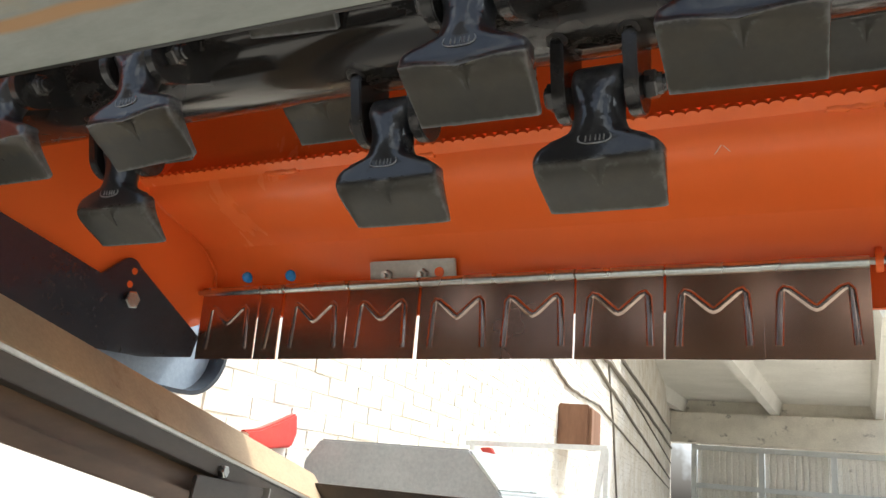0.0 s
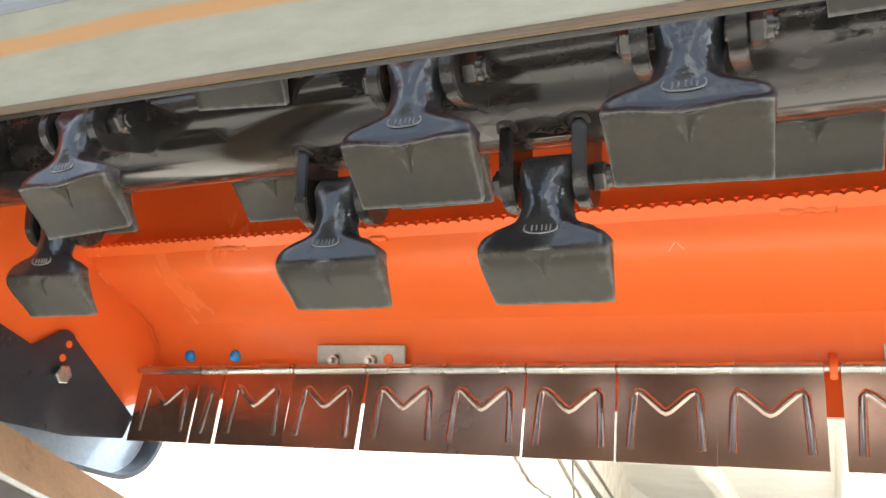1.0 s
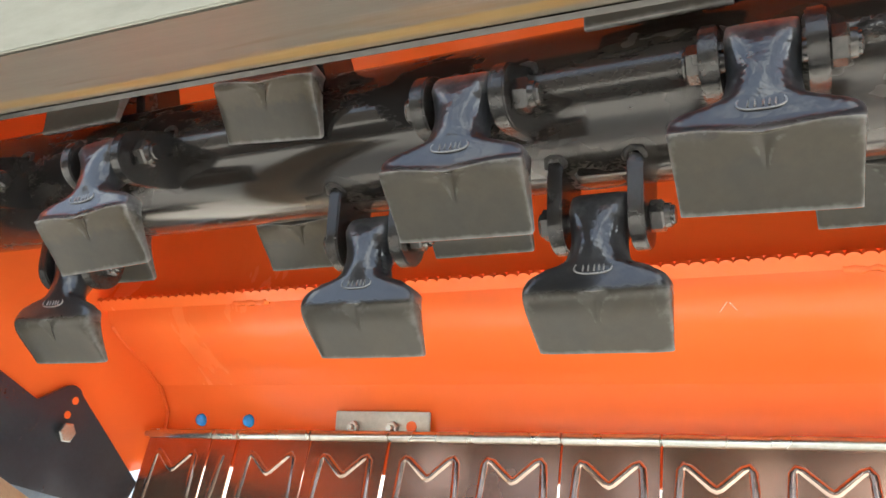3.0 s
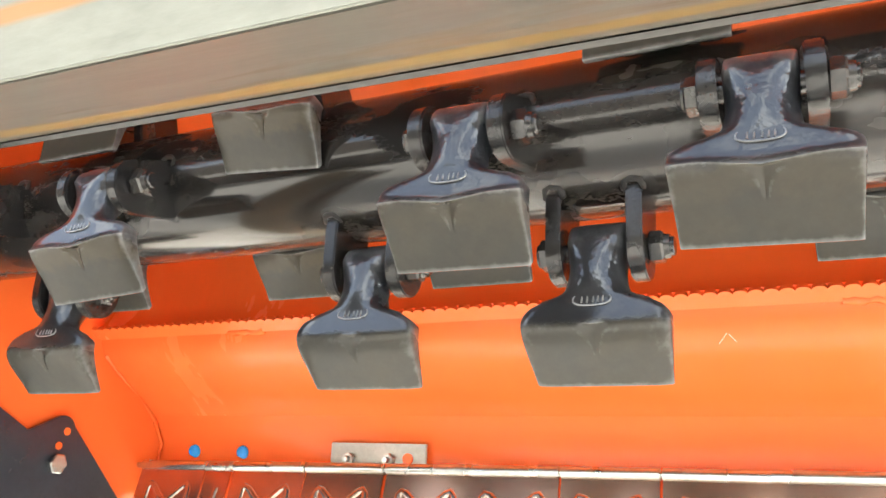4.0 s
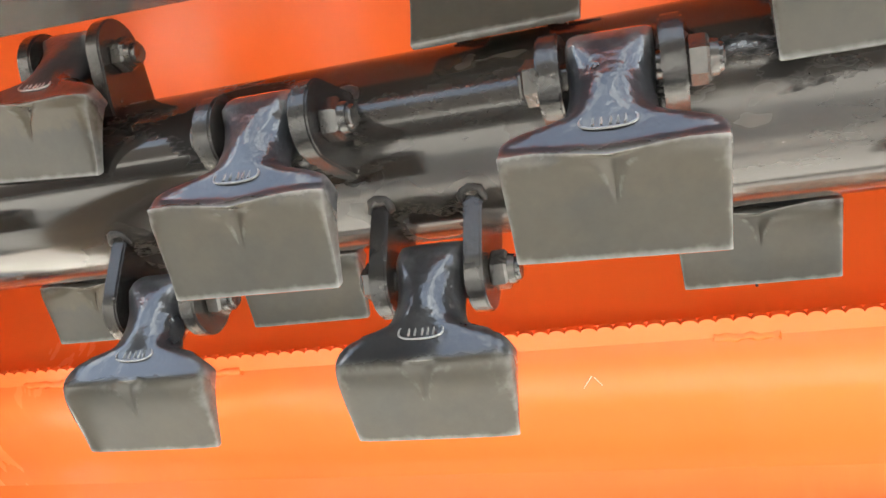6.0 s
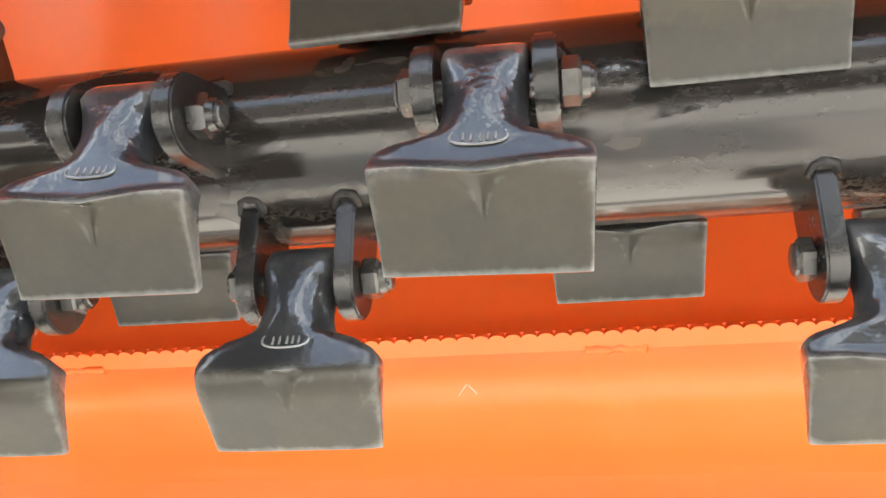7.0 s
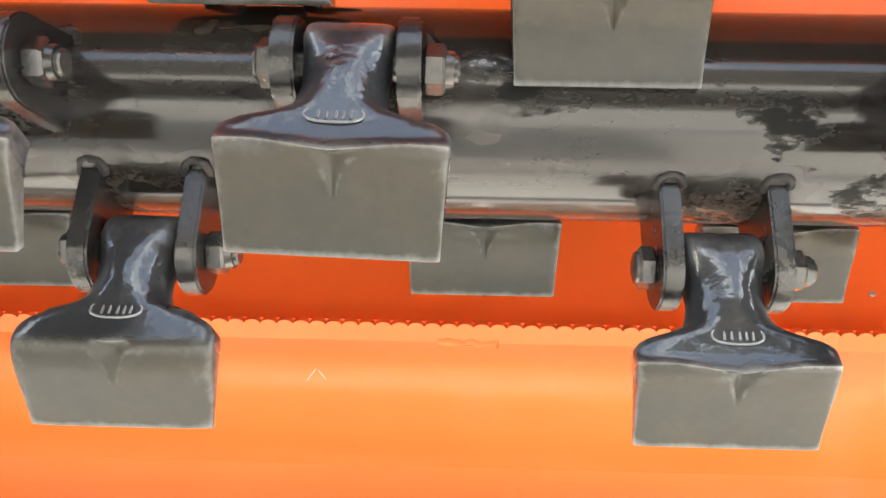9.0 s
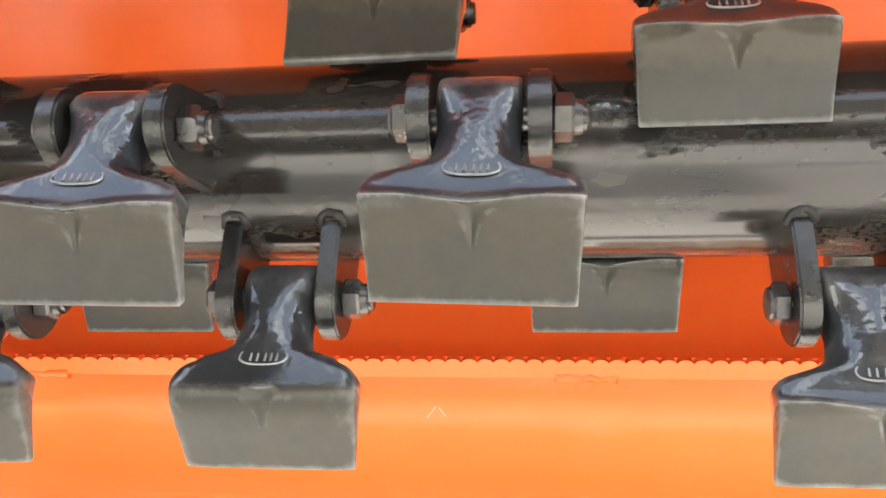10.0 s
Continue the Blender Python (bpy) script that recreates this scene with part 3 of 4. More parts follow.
def flaps():
    rng = random.Random(4)
    wide, close = flap(0.1192), flap(0.1134)
    slim = flap(0.045, False)
    spots = [(-0.8605, 0.6), (-0.6925, 0.4), (-0.573, -1.6), (-0.4525, 0.3), (-0.3385, -1.0), (-0.225, -0.4), (-0.111, 0.0), (0.0000, 0.0), (0.1276, 0.5), (0.243, 0),
             (0.3575, 1), (0.530, -1), (0.6445, 0), (0.759, 0)]
    for i, (x, a) in enumerate(spots):
        m = pose(x, 0.806, 1.0 + 0.0125 * x, a, rng.uniform(-0.4, 0.4) - 0.7, 0)
        if i in (0, 4):
            (wide if i == 0 else close).matrix_basis = m
        else:
            copy_thing(wide if i < 4 else close, m)
    slim.matrix_basis = pose(-0.7410, 0.806, 0.9907, 1.0, -0.5, 0)
    slim["label"] = "narrow bare steel guard flap with one straight pressed rib"


flaps()


# ---- rotor and its lugs ----
# rows of lugs: angle about the tube, distance of the pivot from its axis
ROW_FRONT, ROW_LOW, ROW_BACK, ROW_TOP, ROW_CREST = (211.8, 0.107), (279.5, 0.1008), (23.0, 0.099), (142.5, 0.104), (117.0, 0.104)
# hammers: x of the pivot, row, swing, turn about the upright, roll
HAMMERS = [
    (-0.726, ROW_FRONT, 0, 0, 0), (-0.525, ROW_FRONT, 0, 0, -4), (-0.163, ROW_FRONT, 0, 0, 1), (0.040, ROW_FRONT, 0, 0, 2), (0.381, ROW_FRONT, 0, 0, 0), (0.579, ROW_FRONT, 0, 0, 0),
    (-0.654, ROW_LOW, 0, 0, 0), (-0.290, ROW_LOW, 0, 0, 0), (-0.088, ROW_LOW, 0, 0, 0), (0.249, (282.5, 0.1025), 5, 0, 0), (0.448, ROW_LOW, 0, 0, 0),
    (-0.715, ROW_BACK, 0, 0, 0), (-0.436, ROW_BACK, 0, 0, 0), (-0.235, ROW_BACK, 0, 0, 0), (0.114, ROW_BACK, 0, 0, 0), (0.321, ROW_BACK, 0, 0, 0),
    (-0.358, ROW_TOP, -6, 0, 5), (0.177, ROW_TOP, -6, 0, 0), (-0.600, ROW_CREST, -42, 0, 0), (-0.029, ROW_CREST, -42, 0, 0), (0.500, ROW_CREST, -42, 0, 0),
]
LUG_X = 0.031


def rotor():
    ob = base("flail_rotor", 0, AX_Y, AX_Z, "glossy black painted rotor tube with welded lug pairs", "rotor")
    bm = bmesh.new()
    n = 40
    lathe(bm, [(XL + 0.002 + (XR - XL - 0.004) * k / n, TUBE_R) for k in range(n + 1)], 64)
    part("rotor_tube", bm, BLACK, ob, "glossy black tube with dull heat marks")
    # dull scorched patches round the lug pairs
    for i, (x, (th, out), *_r) in enumerate(HAMMERS):
        rng = random.Random(60 + i)
        bm = bmesh.new()
        rings, n = [], 64
        ph = [rng.uniform(0, 6.28) for _ in range(4)]
        rim = bm.verts.layers.float.new("fade")
        for f in (0.0, 0.5, 0.8, 1.0):
            ring = []
            for k in range(n):
                q = 2 * math.pi * k / n
                e = f * (1 + 0.20 * math.sin(2 * q + ph[0]) + 0.14 * math.sin(5 * q + ph[1]) + 0.10 * math.sin(9 * q + ph[2]) + rng.uniform(-0.08, 0.08))
                a = radians(th) + 0.55 * e * math.sin(q)
                r = TUBE_R + 0.0006 - 0.0003 * f
                ring.append(bm.verts.new((x + 0.066 * e * math.cos(q), r * math.cos(a), r * math.sin(a))))
                ring[-1][rim] = f
            rings.append(ring)
        for r0, r1 in zip(rings[1:], rings[2:]):
            for k in range(n):
                bm.faces.new((r0[k], r0[(k + 1) % n], r1[(k + 1) % n], r1[k]))
        bm.faces.new(rings[1])
        bmesh.ops.delete(bm, geom=rings[0], context="VERTS")
        bmesh.ops.recalc_face_normals(bm, faces=bm.faces[:])
        part("scorch_mark", bm, SCORCH, ob, "dull brown scorched paint", 60)
    for i, (x, (th, out), *_r) in enumerate(HAMMERS):
        m = Matrix.Rotation(radians(th), 4, "X")
        for sgn in (-1, 1):
            bm = bmesh.new()
            prism(bm, [(0.050, -0.027), (0.070, -0.0275), (out - 0.002, -0.025)] + arc(out + 0.001, 0.0, 0.0245, -80, 80, 10) + [(out - 0.002, 0.025), (0.070, 0.0275), (0.050, 0.027)], -0.006, 0.006, 0.0014)
            bmesh.ops.transform(bm, matrix=Matrix.Translation((x + sgn * LUG_X, 0, 0)) @ m, verts=bm.verts[:])
            lug = part("lug", bm, LUG, ob)
            bm = bmesh.new()
            rng = random.Random(i * 2 + sgn)
            run = [(-0.0072, -0.023), (-0.0072, -0.027)] + [(-0.0055, -0.031), (-0.002, -0.0322), (0.002, -0.0322), (0.0055, -0.031)] + [(0.0072, -0.027), (0.0072, -0.023)]
            bead(bm, [(u, math.sqrt((TUBE_R - 0.0006) ** 2 - v * v) + rng.uniform(-0.0009, 0.0009), v) for u, v in run], 0.0026, i * 7 + sgn)
            bmesh.ops.transform(bm, matrix=Matrix.Translation((x + sgn * LUG_X, 0, 0)) @ m, verts=bm.verts[:])
            part("weld_bead", bm, WELD, lug, "lumpy black painted weld bead", 80)
    return ob


rotor()


# ---- hammer flails ----
def hammer_body(worn=False):
    """A forged hammer: a round eye and neck that flares to a broad blade, whose face runs back underneath and carries a notch. A worn one has rounder corners and a softer brow."""
    rows = []  # front y, front z, back y, back z, half width, squareness, place on the face
    for zc in (0.0210, 0.0185, 0.0135, 0.007, 0.0):
        h = math.sqrt(max(0.0215 ** 2 - zc ** 2, 1e-6))
        rows.append((-h, zc, h, zc, 0.0226, 9.0, -1))
    rows += [(-0.0208, -0.008, 0.0200, -0.008, 0.0226, 3.0, -1), (-0.0206, -0.016, 0.0180, -0.016, 0.0222, 2.1, -1), (-0.0202, -0.024, 0.0160, -0.024, 0.0222, 1.8, -1),
             (-0.0193, -0.031, 0.0140, -0.031, 0.0232, 1.75, -1), (-0.0180, -0.037, 0.0125, -0.037, 0.0250, 1.85, -1), (-0.0169, -0.041, 0.0115, -0.041, 0.0280, 2.1, -1),
             (-0.0159, -0.0445, 0.0105, -0.044, 0.0345, 2.7, -1), (-0.0152, -0.0475, 0.0098, -0.0465, 0.0420, 3.6, -1), (-0.0148, -0.0500, 0.0090, -0.0485, 0.0486, 4.6, -1),
             (-0.0145, -0.0525, 0.0085, -0.0503, 0.0524, 5.4, -1), (-0.0143, -0.0550, 0.0080, -0.052, 0.0543, 6.2, -1), (-0.0141, -0.0580, 0.0075, -0.0535, 0.0550, 7.0, -1),
             (-0.0139, -0.0610, 0.0072, -0.0545, 0.0551, 7.5, -1), (-0.0138, -0.0640, 0.0070, -0.0550, 0.0551, 7.5, -1), (-0.0136, -0.0660, 0.0070, -0.0556, 0.0551, 7.5, 0.0)]
    p0, c1, c2, p2 = Vector((-0.0136, -0.0660)), Vector((-0.0128, -0.0800) if worn else (-0.0120, -0.0740)), Vector((0.0110, -0.0850) if worn else (0.0135, -0.0815)), Vector((0.0310, -0.0975))
    q0, q1, q2 = Vector((0.0070, -0.0556)), Vector((0.0120, -0.0690)), Vector((0.0345, -0.0910))
    for k in range(1, 25):
        w = k / 24
        f, r = p0 * (1 - w) ** 3 + c1 * (3 * w * (1 - w) ** 2) + c2 * (3 * w * w * (1 - w)) + p2 * w ** 3, q0.lerp(q1, w).lerp(q1.lerp(q2, w), w)
        rows.append((f.x, f.y, r.x, r.y, 0.0551 - 0.0032 * w, 7.5 + 3.0 * w, w))
    rows.append((0.0324, -0.0968, 0.0345, -0.0920, 0.0512, 13.0, 1.0))
    if worn:
        soft = {-0.0500: 0.0440, -0.0525: 0.0484, -0.0550: 0.0514, -0.0580: 0.0535, -0.0610: 0.0547, -0.0640: 0.0553, -0.0660: 0.0556}
        rows = [(yf, zf, yb, zb, soft.get(zf, hw) if w <= 0 else 0.0556 - 0.0046 * w ** 1.5, min(p, 5.5), w) for yf, zf, yb, zb, hw, p, w in rows]
    half = [0.0, 0.02, 0.04, 0.06, 0.08, 0.10, 0.125, 0.15, 0.175, 0.20, 0.23, 0.26, 0.29, 0.33, 0.38, 0.44, 0.53, 0.62, 0.71, 0.80, 0.87, 0.92, 0.955, 0.98, 0.993, 1.0]
    us = [-u for u in half[:0:-1]] + half
    bm = bmesh.new()
    rings = []
    for yf, zf, yb, zb, hw, p, w in rows:
        front, back = Vector((yf, zf)), Vector((yb, zb))
        mid = (front + back) / 2
        ring = []
        for side in (1, -1):
            for u in (us if side == 1 else us[::-1][1:-1]):
                k = max(1 - abs(u) ** p, 0.0) ** (1 / p)
                c = mid + ((front if side == 1 else back) - mid) * k
                x = hw * u
                if side == 1 and zf < -0.045:
                    dip = max(0.0, 1 - abs(x) / 0.036)
                    low = max(0.0, 1 - abs(zf + 0.0660) / 0.011) if w < 0 else max(0.0, 1 - w / 0.30)
                    c.y -= (0.0022 if worn else 0.0055) * dip ** 1.2 * low
                    lip = 0.0 if worn else max(0.0, 1 - abs(zf + 0.0655) / 0.0032)
                    c.x -= 0.0017 * lip * lip * (3 - 2 * lip)
                    # the notch: a soft hollow that narrows downwards in a curve
                    run = max(0.0, 1 - max(w, 0.0) / 0.60)
                    wide = 0.0165 * run ** 1.5 + 0.0010
                    g = max(0.0, 1 - abs(x - 0.001) / wide)
                    g = g * g * (3 - 2 * g) * 0.6 + g * 0.4
                    deep = (0.0040 if worn else 0.0062) * run ** 0.8 * (min(1.0, w / 0.10) if w >= 0 else 0.0)
                    c += Vector((0.62, 0.78)) * deep * g
                ring.append(bm.verts.new((x, c.x, c.y)))
        rings.append(ring)
    n = len(rings[0])
    for r0, r1 in zip(rings, rings[1:]):
        for i in range(n):
            bm.faces.new((r0[i], r1[i], r1[(i + 1) % n], r0[(i + 1) % n]))
    bm.faces.new(rings[0])
    bm.faces.new(rings[-1])
    bmesh.ops.recalc_face_normals(bm, faces=bm.faces[:])
    return bm


def cast_mark():
    """A thin oval rim with small raised strokes inside."""
    bm = bmesh.new()
    n = 28
    loop = [(0.0140 * math.copysign(abs(math.cos(a)) ** 0.8, math.cos(a)), -0.0001, 0.0052 * math.copysign(abs(math.sin(a)) ** 0.8, math.sin(a))) for a in (2 * math.pi * k / n for k in range(n + 1))]
    tube(bm, loop, 0.00075, 6)
    for x in (-0.0075, -0.0035, 0.001, 0.0045, 0.008):
        tube(bm, [(x, 0.0, -0.0028), (x + 0.0003, 0.0, 0.0028)], 0.0008, 6)
    bmesh.ops.transform(bm, matrix=Matrix.Translation((0, -0.0148, -0.0492)) @ Matrix.Rotation(radians(-4), 4, "X"), verts=bm.verts[:])
    return bm


def hammer(worn=False):
    ob = base("hammer_flail", 0, 0, 0, "worn black forged hammer flail with rounded corners hanging by a bolt" if worn else "glossy black forged hammer flail hanging by a bolt between two lugs", "hammer flail", "hammer flails on the rotor")
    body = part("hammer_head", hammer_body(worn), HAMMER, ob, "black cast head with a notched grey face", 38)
    part("cast_mark", cast_mark(), HAMMER, body)
    bm = bmesh.new()
    lathe(bm, [(-0.039, 0.0075), (0.055, 0.0075), (0.056, 0.0065)], 16)
    hexagon(bm, -0.0472, -0.0374, 0.0225, phase=0.2)
    lathe(bm, [(-0.0497, 0.006), (-0.0487, 0.0095), (-0.0470, 0.0100)], 16)
    part("bolt", bm, BOLT, ob)
    bm = bmesh.new()
    hexagon(bm, 0.0374, 0.0487, 0.0225, phase=0.35)
    lathe(bm, [(0.0488, 0.0098), (0.0530, 0.0092)], 16)
    part("nut", bm, BOLT, ob)
    return ob


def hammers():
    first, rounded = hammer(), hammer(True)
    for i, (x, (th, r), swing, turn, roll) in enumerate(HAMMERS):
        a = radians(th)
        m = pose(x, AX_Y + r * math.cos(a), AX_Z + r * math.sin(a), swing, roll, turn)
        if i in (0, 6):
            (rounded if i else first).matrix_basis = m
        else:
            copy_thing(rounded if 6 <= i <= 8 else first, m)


hammers()


# ---- steel stand ----
def stand():
    ob = base("steel_stand", -0.6, 0.5, 0.0, "welded steel stand with rusty raw bars around the mower", "stand")
    off = Matrix.Translation((0.6, -0.5, 0.0))

    def put(name, bm, mat, label=""):
        bmesh.ops.transform(bm, matrix=off, verts=bm.verts[:])
        return part(name, bm, mat, ob, label)

    bm = bmesh.new()
    far = BEAM_C + BEAM_U * 0.1176
    rim = Vector((0.182, 1.013))
    prism(bm, [tuple(p) for p in (BEAM_C, far, rim, (0.122, 1.072), BEAM_C + BEAM_D * 0.033)], -1.25, 1.25, 0.0025)
    for v in bm.verts:
        v.co.y += 0.03 * v.co.x
    put("top_beam", bm, RAW, "thick raw steel beam with an ochre rust streak")
    bm = bmesh.new()
    prism(bm, [tuple(p) for p in (BEAM_C, BEAM_C + BEAM_D * 0.033, BEAM_C + BEAM_D * 0.033 - BEAM_U * 0.002, BEAM_C - BEAM_U * 0.002)], -1.25, 1.25, 0.0006)
    for v in bm.verts:
        v.co.y += 0.03 * v.co.x
    put("beam_face", bm, PALE, "grey-green beam face coloured pale as if lit, with an orange rust stripe")
    bm = bmesh.new()
    out = Vector((0.77, -0.64))
    prism(bm, [tuple(p) for p in (far + out * 0.0005, rim + out * 0.0005, rim + out * 0.0030, far.lerp(rim, 0.5) + out * 0.0045, far + out * 0.0030)], -1.25, 1.25, 0.0008)
    for v in bm.verts:
        v.co.y += 0.03 * v.co.x
    put("beam_edge", bm, EDGE, "dark glossy rolled edge of the beam")
    # side rail: an angle bar that falls away to the front
    a, b = Vector((-0.560, 0.03, 0.904)), Vector((-0.740, 1.00, 0.719))
    d = (b - a).normalized()
    side = Vector((d.y, -d.x, 0)).normalized()
    up = side.cross(d)
    m = Matrix((side, d, up)).transposed().to_4x4()
    m.translation = a
    n = (b - a).length
    bm = bmesh.new()
    prism(bm, [(0.0, 0.0), (0.006, 0.0), (0.048, -0.052), (0.044, -0.056)], 0.0, n, 0.001, axis="y")
    bmesh.ops.transform(bm, matrix=m, verts=bm.verts[:])
    put("side_rail", bm, TAN, "dusty tan flange of the side rail")
    bm = bmesh.new()
    prism(bm, [(0.044, -0.0585), (0.048, -0.0585), (0.0465, -0.080), (0.028, -0.0805), (0.028, -0.0775), (0.042, -0.077)], 0.0, n, 0.001, axis="y")
    bmesh.ops.transform(bm, matrix=m, verts=bm.verts[:])
    put("rail_web", bm, DARKSTEEL, "dark scaled web of the side rail")
    # sky highlight along the flange edge, modelled as a thin bright strip
    bm = bmesh.new()
    prism(bm, [(0.0405, -0.0535), (0.0495, -0.0535), (0.0495, -0.0580), (0.0405, -0.0580)], 0.0, n, 0.0008, axis="y")
    bmesh.ops.transform(bm, matrix=m, verts=bm.verts[:])
    put("flange_edge", bm, PLATE, "bright strip standing in for the sky highlight on the rail flange")
    bm = bmesh.new()
    prism(bm, [(0.0215, -0.070), (0.0265, -0.070), (0.031, -0.106), (0.051, -0.110), (0.053, -0.130), (0.048, -0.130), (0.046, -0.115), (0.026, -0.111)], 0.0, n, 0.001, axis="y")
    bmesh.ops.transform(bm, matrix=m, verts=bm.verts[:])
    put("lower_flange", bm, RUST, "rusty folded lower flange of the side rail")
    # bracket that ties the side rail to the cross rail, with its bolt
    bm = bmesh.new()
    prism(bm, [(0.585, -0.091), (0.60, -0.088), (0.755, -0.072), (0.755, -0.140), (0.585, -0.140)], 0.0485, 0.0545, 0.0012)
    bmesh.ops.transform(bm, matrix=m, verts=bm.verts[:])
    put("rail_bracket", bm, DARKSTEEL, "black bracket plate bolted to the side rail")
    bm = bmesh.new()
    hexagon(bm, 0.0475, 0.056, 0.014, "x", (0, 0.645, -0.0735), 0.2)
    bmesh.ops.transform(bm, matrix=m, verts=bm.verts[:])
    put("bracket_bolt", bm, ZINC)
    bm = bmesh.new()
    prism(bm, [(0.757, -0.070), (0.760, -0.070), (0.760, -0.140), (0.757, -0.140)], 0.036, 0.062, 0.0006)
    bmesh.ops.transform(bm, matrix=m, verts=bm.verts[:])
    put("bracket_edge", bm, PLATE, "bright cut edge of the bracket")
    bm = bmesh.new()
    prism(bm, [(0.975, 0.705), (1.035, 0.705), (1.035, 0.655), (0.975, 0.655)], -0.78, 1.2, 0.003)
    put("cross_rail", bm, DARKSTEEL)
    for x in (-0.75, 1.17):
        bm = bmesh.new()
        box(bm, x - 0.03, x + 0.03, 0.975, 1.035, 0.0, 0.657, 0.003)
        put("post", bm, DARKSTEEL)
    return ob


stand()


# ---- things along the workshop wall ----
def gate():
    ob = base("gate", 2.0, 25.1, 0.0, "grey steel gate with pale ribbed panels under a lintel", "gate", kind="structure")
    off = Matrix.Translation((-2.0, -25.1, 0))
    bm = bmesh.new()
    xs = [-4.38 + 1.86 * k for k in range(8)]
    for x in xs:
        box(bm, x - 0.07, x + 0.07, 25.02, 25.14, 0.0, 2.49)
    for z in (0.1, 1.32, 2.40):
        box(bm, xs[0], xs[-1], 25.03, 25.13, z - 0.07, z + 0.07)
    bmesh.ops.transform(bm, matrix=off, verts=bm.verts[:])
    part("gate_frame", bm, GATE, ob)
    for x in xs[:-1]:
        bm = bmesh.new()
        for k in range(10):
            u = x + 0.08 + 1.70 * k / 10
            prism(bm, [(u, 25.20), (u + 0.10, 25.20), (u + 0.125, 25.24), (u + 0.165, 25.24), (u + 0.165, 25.26), (u, 25.26)], 0.1, 2.40, axis="z")
        bmesh.ops.transform(bm, matrix=off, verts=bm.verts[:])
        part("ribbed_panel", bm, PLASTER, ob, "pale ribbed gate panel")


gate()


def along_wall(points, radius, name, label, category, mat):
    """A cable or pipe fixed along the side wall; points of (along, up)."""
    pts = []
    rng = random.Random(len(points) + int(points[0][1] * 100))
    for (s0, z0), (s1, z1) in zip(points, points[1:]):
        for k in range(8):
            f = k / 8
            pts.append(on_wall(s0 + (s1 - s0) * f, z0 + (z1 - z0) * f + rng.uniform(-0.012, 0.012), radius + 0.002))
    pts.append(on_wall(*points[-1], radius + 0.002))
    bm = bmesh.new()
    tube(bm, pts, radius, 6)
    return tagged(link(name, bm, mat, smooth=60), label, category)


CABLE_LABEL = "dark cable sagging along the whitewashed brick wall"
along_wall([(5.0, 1.7), (6.2, 1.8), (7.2, 1.68), (9.28, 1.75), (14.0, 1.56), (24.0, 1.13)], 0.014, "wall_cable", CABLE_LABEL, "cable", CABLE)
along_wall([(7.6, 2.05), (8.43, 2.18), (12.0, 2.0), (24.2, 1.4)], 0.022, "wall_cable", CABLE_LABEL, "cable", CABLE)
along_wall([(8.8, 2.28), (9.84, 2.37), (16.0, 2.38), (24.7, 2.28)], 0.030, "wall_cable", CABLE_LABEL, "cable", CABLE)
along_wall([(9.4, 2.48), (14.0, 2.29), (24.7, 1.86)], 0.016, "wall_cable", CABLE_LABEL, "cable", CABLE)
along_wall([(10.0, 2.46), (10.3, 2.05), (10.75, 1.62), (11.4, 0.6)], 0.014, "wall_cable", "dark cable hanging down the brick wall", "cable", CABLE)
along_wall([(11.5, 2.65), (17.0, 2.69), (24.7, 2.71)], 0.026, "wall_cable", CABLE_LABEL, "cable", CABLE)


def wall_box():
    m = Matrix((Vector((WALL_DIR.y, -WALL_DIR.x, 0)), WALL_DIR, Vector((0, 0, 1)))).transposed().to_4x4()
    m.translation = on_wall(6.79, 1.13)
    ob = tagged(new("wall_box"), "brown wooden fuse box fixed to the brick wall", "box")
    ob.matrix_basis = m
    bm = bmesh.new()
    box(bm, 0.0, 0.27, 0.0, 0.62, 0.0, 0.36, 0.012)
    part("box_body", bm, WOOD, ob)
    bm = bmesh.new()
    box(bm, 0.272, 0.295, 0.02, 0.60, 0.02, 0.34, 0.008)
    part("box_door", bm, WOOD, ob)


wall_box()


def cabinet():
    ob = base("machine_guard", -1.15, 2.2, 0.0, "blue-grey sheet steel machine guard with sloping top corners", "machine guard")
    bm = bmesh.new()
    prism(bm, [(-0.34, 0.0), (-0.34, 0.756), (-0.285, 0.824), (0.235, 0.823), (0.345, 0.706), (0.345, 0.0)], -0.2, 0.3, 0.006, axis="y")
    part("guard_shell", bm, SHEET, ob)
    # light on the sloping corner, added as a bright strip
    bm = bmesh.new()
    prism(bm, [(0.245, 0.808), (0.250, 0.813), (0.338, 0.720), (0.333, 0.715)], -0.206, 0.1, 0.001, axis="y")
    part("corner_strip", bm, ZINC, ob, "bright strip standing in for light on the sloping corner")


cabinet()


def scoop():
    m = Matrix((Vector((WALL_DIR.y, -WALL_DIR.x, 0)), WALL_DIR, Vector((0, 0, 1)))).transposed().to_4x4()
    m.translation = on_wall(1.74, 0.775)
    ob = tagged(new("red_shovel"), "red painted shovel blade hung on the brick wall", "shovel")
    ob.matrix_basis = m
    bm = bmesh.new()
    prism(bm, [(0.0, 0.045), (0.08, 0.055), (0.18, 0.085), (0.30, 0.125), (0.315, 0.06), (0.29, 0.015), (0.14, 0.0), (0.02, 0.015)], 0.004, 0.030, 0.006)
    part("shovel_blade", bm, RED, ob)
    bm = bmesh.new()
    tube(bm, [(0.017, 0.02, 0.03), (0.02, -0.32, -0.085)], 0.016, 10)
    part("shovel_handle", bm, WOOD, ob)


scoop()


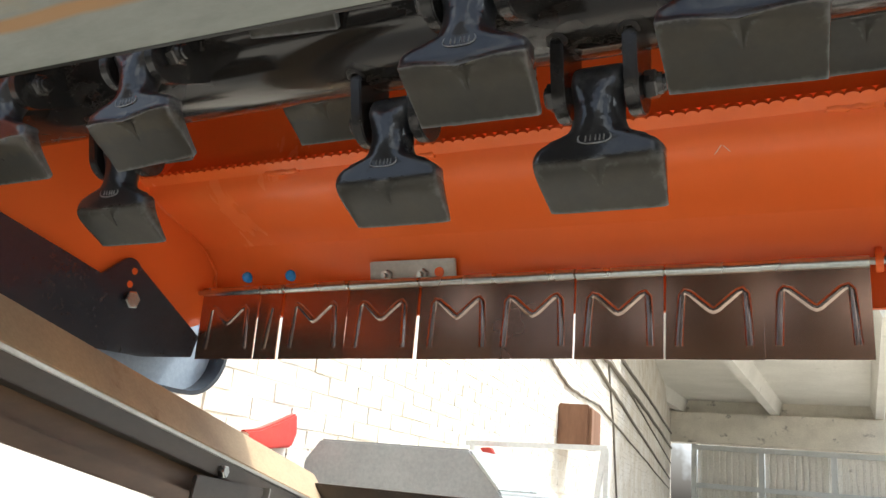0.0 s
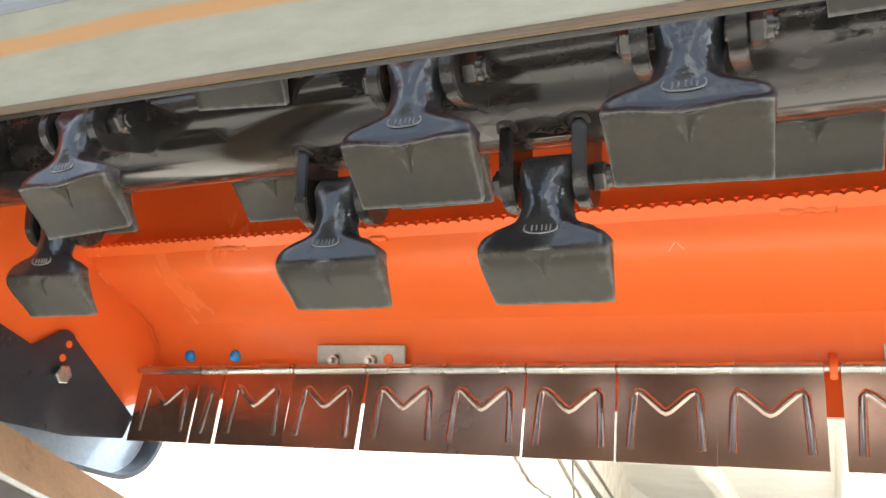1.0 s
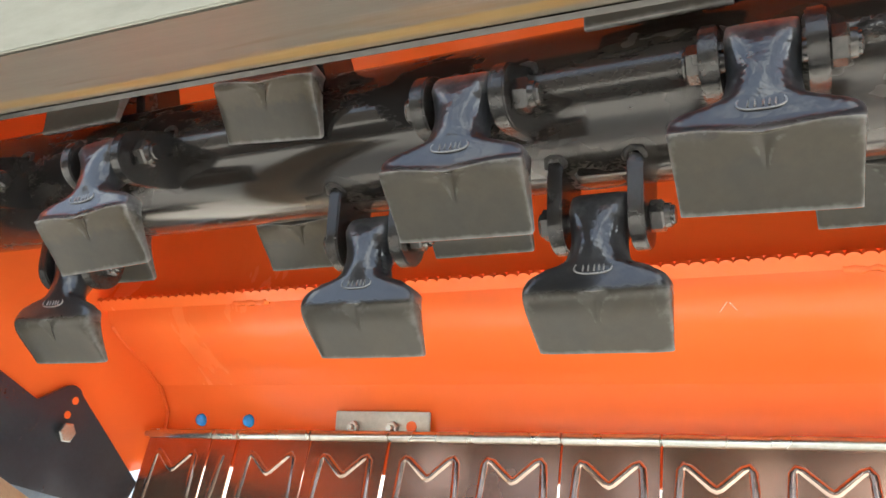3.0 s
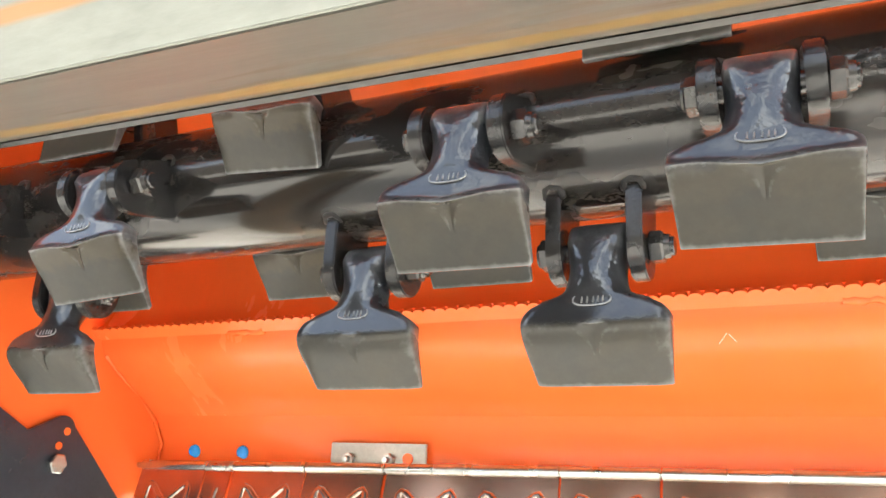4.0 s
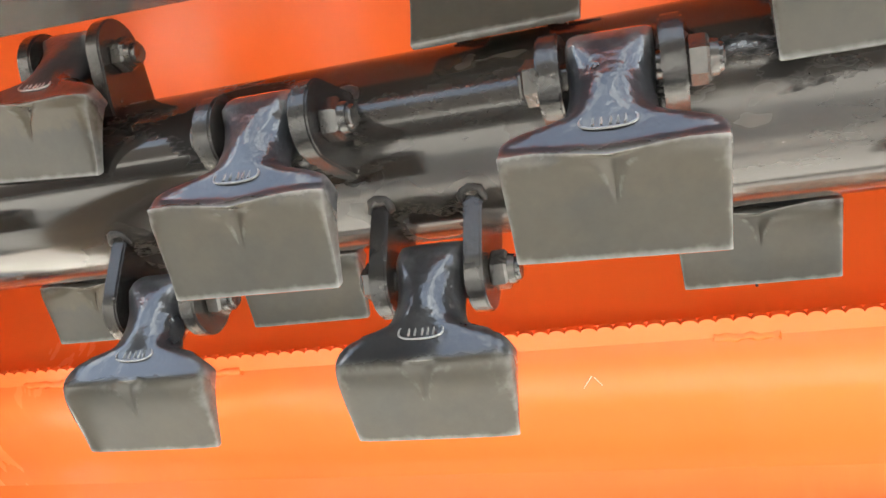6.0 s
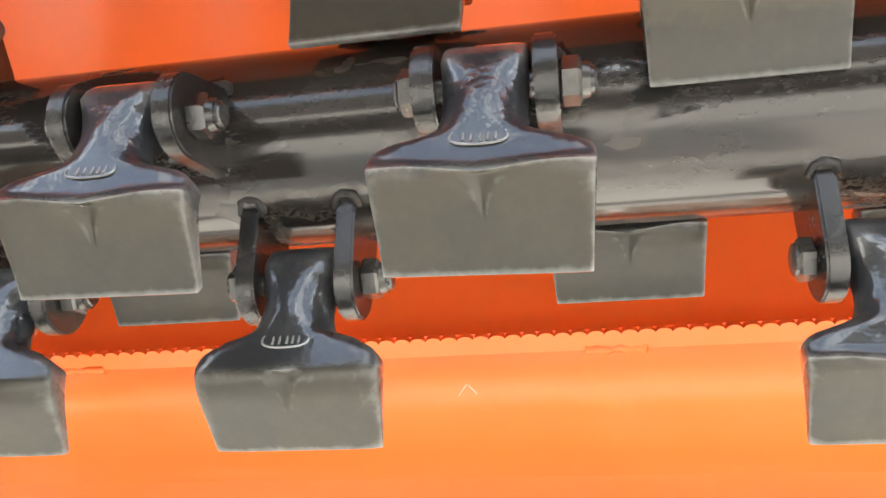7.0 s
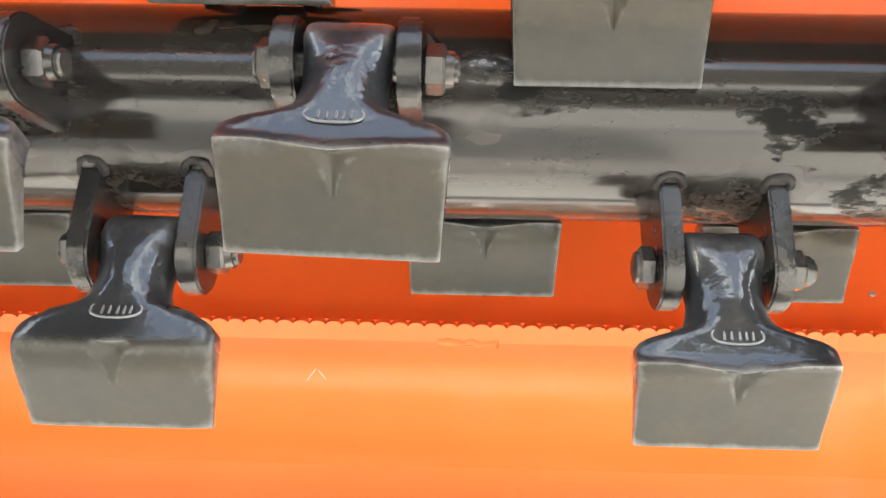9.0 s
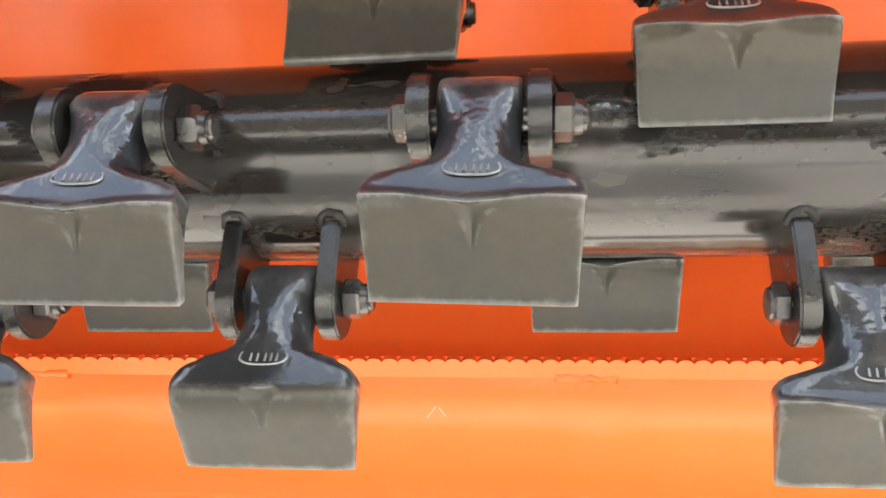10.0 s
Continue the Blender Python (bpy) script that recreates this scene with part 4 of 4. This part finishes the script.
def rack():
    ob = base("steel_rack", -1.46, 4.0, 0.0, "plain steel angle rack standing against the brick wall", "rack")
    for name, pts in (("top_bar", [(-0.36, -0.1, 0.943), (0.42, -0.1, 0.961)]), ("leg", [(0.40, -0.1, 0.96), (0.28, -0.1, 0.0)]), ("leg", [(0.415, -0.1, 0.96), (0.415, -0.1, 0.0)]),
                      ("leg", [(-0.32, -0.1, 0.94), (-0.32, -0.1, 0.0)])):
        bm = bmesh.new()
        tube(bm, pts, 0.018, 4)
        part(name, bm, GATE, ob)
    bm = bmesh.new()
    prism(bm, [(-0.26, 0.92), (-0.20, 0.925), (0.06, 0.58), (0.0, 0.58)], -0.15, -0.11, 0.004, axis="y")
    part("red_stay", bm, RED, ob, "red painted diagonal stay")


rack()


# ---- bricks of the side wall ----
def bricks():
    L, H, J = 0.25, 0.066, 0.007
    face = Matrix((Vector((WALL_DIR.y, -WALL_DIR.x, 0)), WALL_DIR, Vector((0, 0, 1)))).transposed().to_4x4()
    rng = random.Random(11)

    def corners(jit):
        pts = []
        for x in (-0.01, 0.0016):
            for y, z in ((0, 0), (L - J, 0), (L - J, H - J), (0, H - J)):
                pts.append((x + (jit() if x > 0 else 0), y + jit(), z + jit()))
        return pts
    quads = [(4, 5, 6, 7), (0, 1, 5, 4), (1, 2, 6, 5), (2, 3, 7, 6), (3, 0, 4, 7)]
    meshes = []
    for k in range(6):
        me = bpy.data.meshes.new("brick")
        me.from_pydata(corners(lambda: rng.uniform(-0.003, 0.003)), [], quads)
        me.materials.append(BRICK)
        meshes.append(me)
    for c in range(15):
        for k in range(19):
            ob = new("brick", rng.choice(meshes))
            ob.parent = wall_west
            ob.matrix_basis = Matrix.Translation(on_wall(1.55 + L * (k + 0.5 * (c % 2)), 0.86 + H * c)) @ face
    verts, faces = [], []
    for c in range(-4, 60):
        for k in range(-2, 92):
            s0, z0 = 1.55 + L * (k + 0.5 * (c % 2)), 0.86 + H * c
            if (0 <= c < 15 and 0 <= k < 19) or z0 > 4.6 or z0 > 1.1 + 0.26 * s0 or z0 < 0.70:
                continue
            m = Matrix.Translation(on_wall(s0, z0)) @ face
            n = len(verts)
            verts += [m @ Vector(p) for p in corners(lambda: rng.uniform(-0.003, 0.003))]
            faces += [tuple(n + i for i in q) for q in quads]
    me = bpy.data.meshes.new("far_bricks")
    me.from_pydata(verts, [], faces)
    me.materials.append(BRICK)
    ob = new("far_bricks", me)
    ob.parent = wall_west
    tagged(ob, "whitewashed bricks farther along the wall", kind="stuff")


bricks()
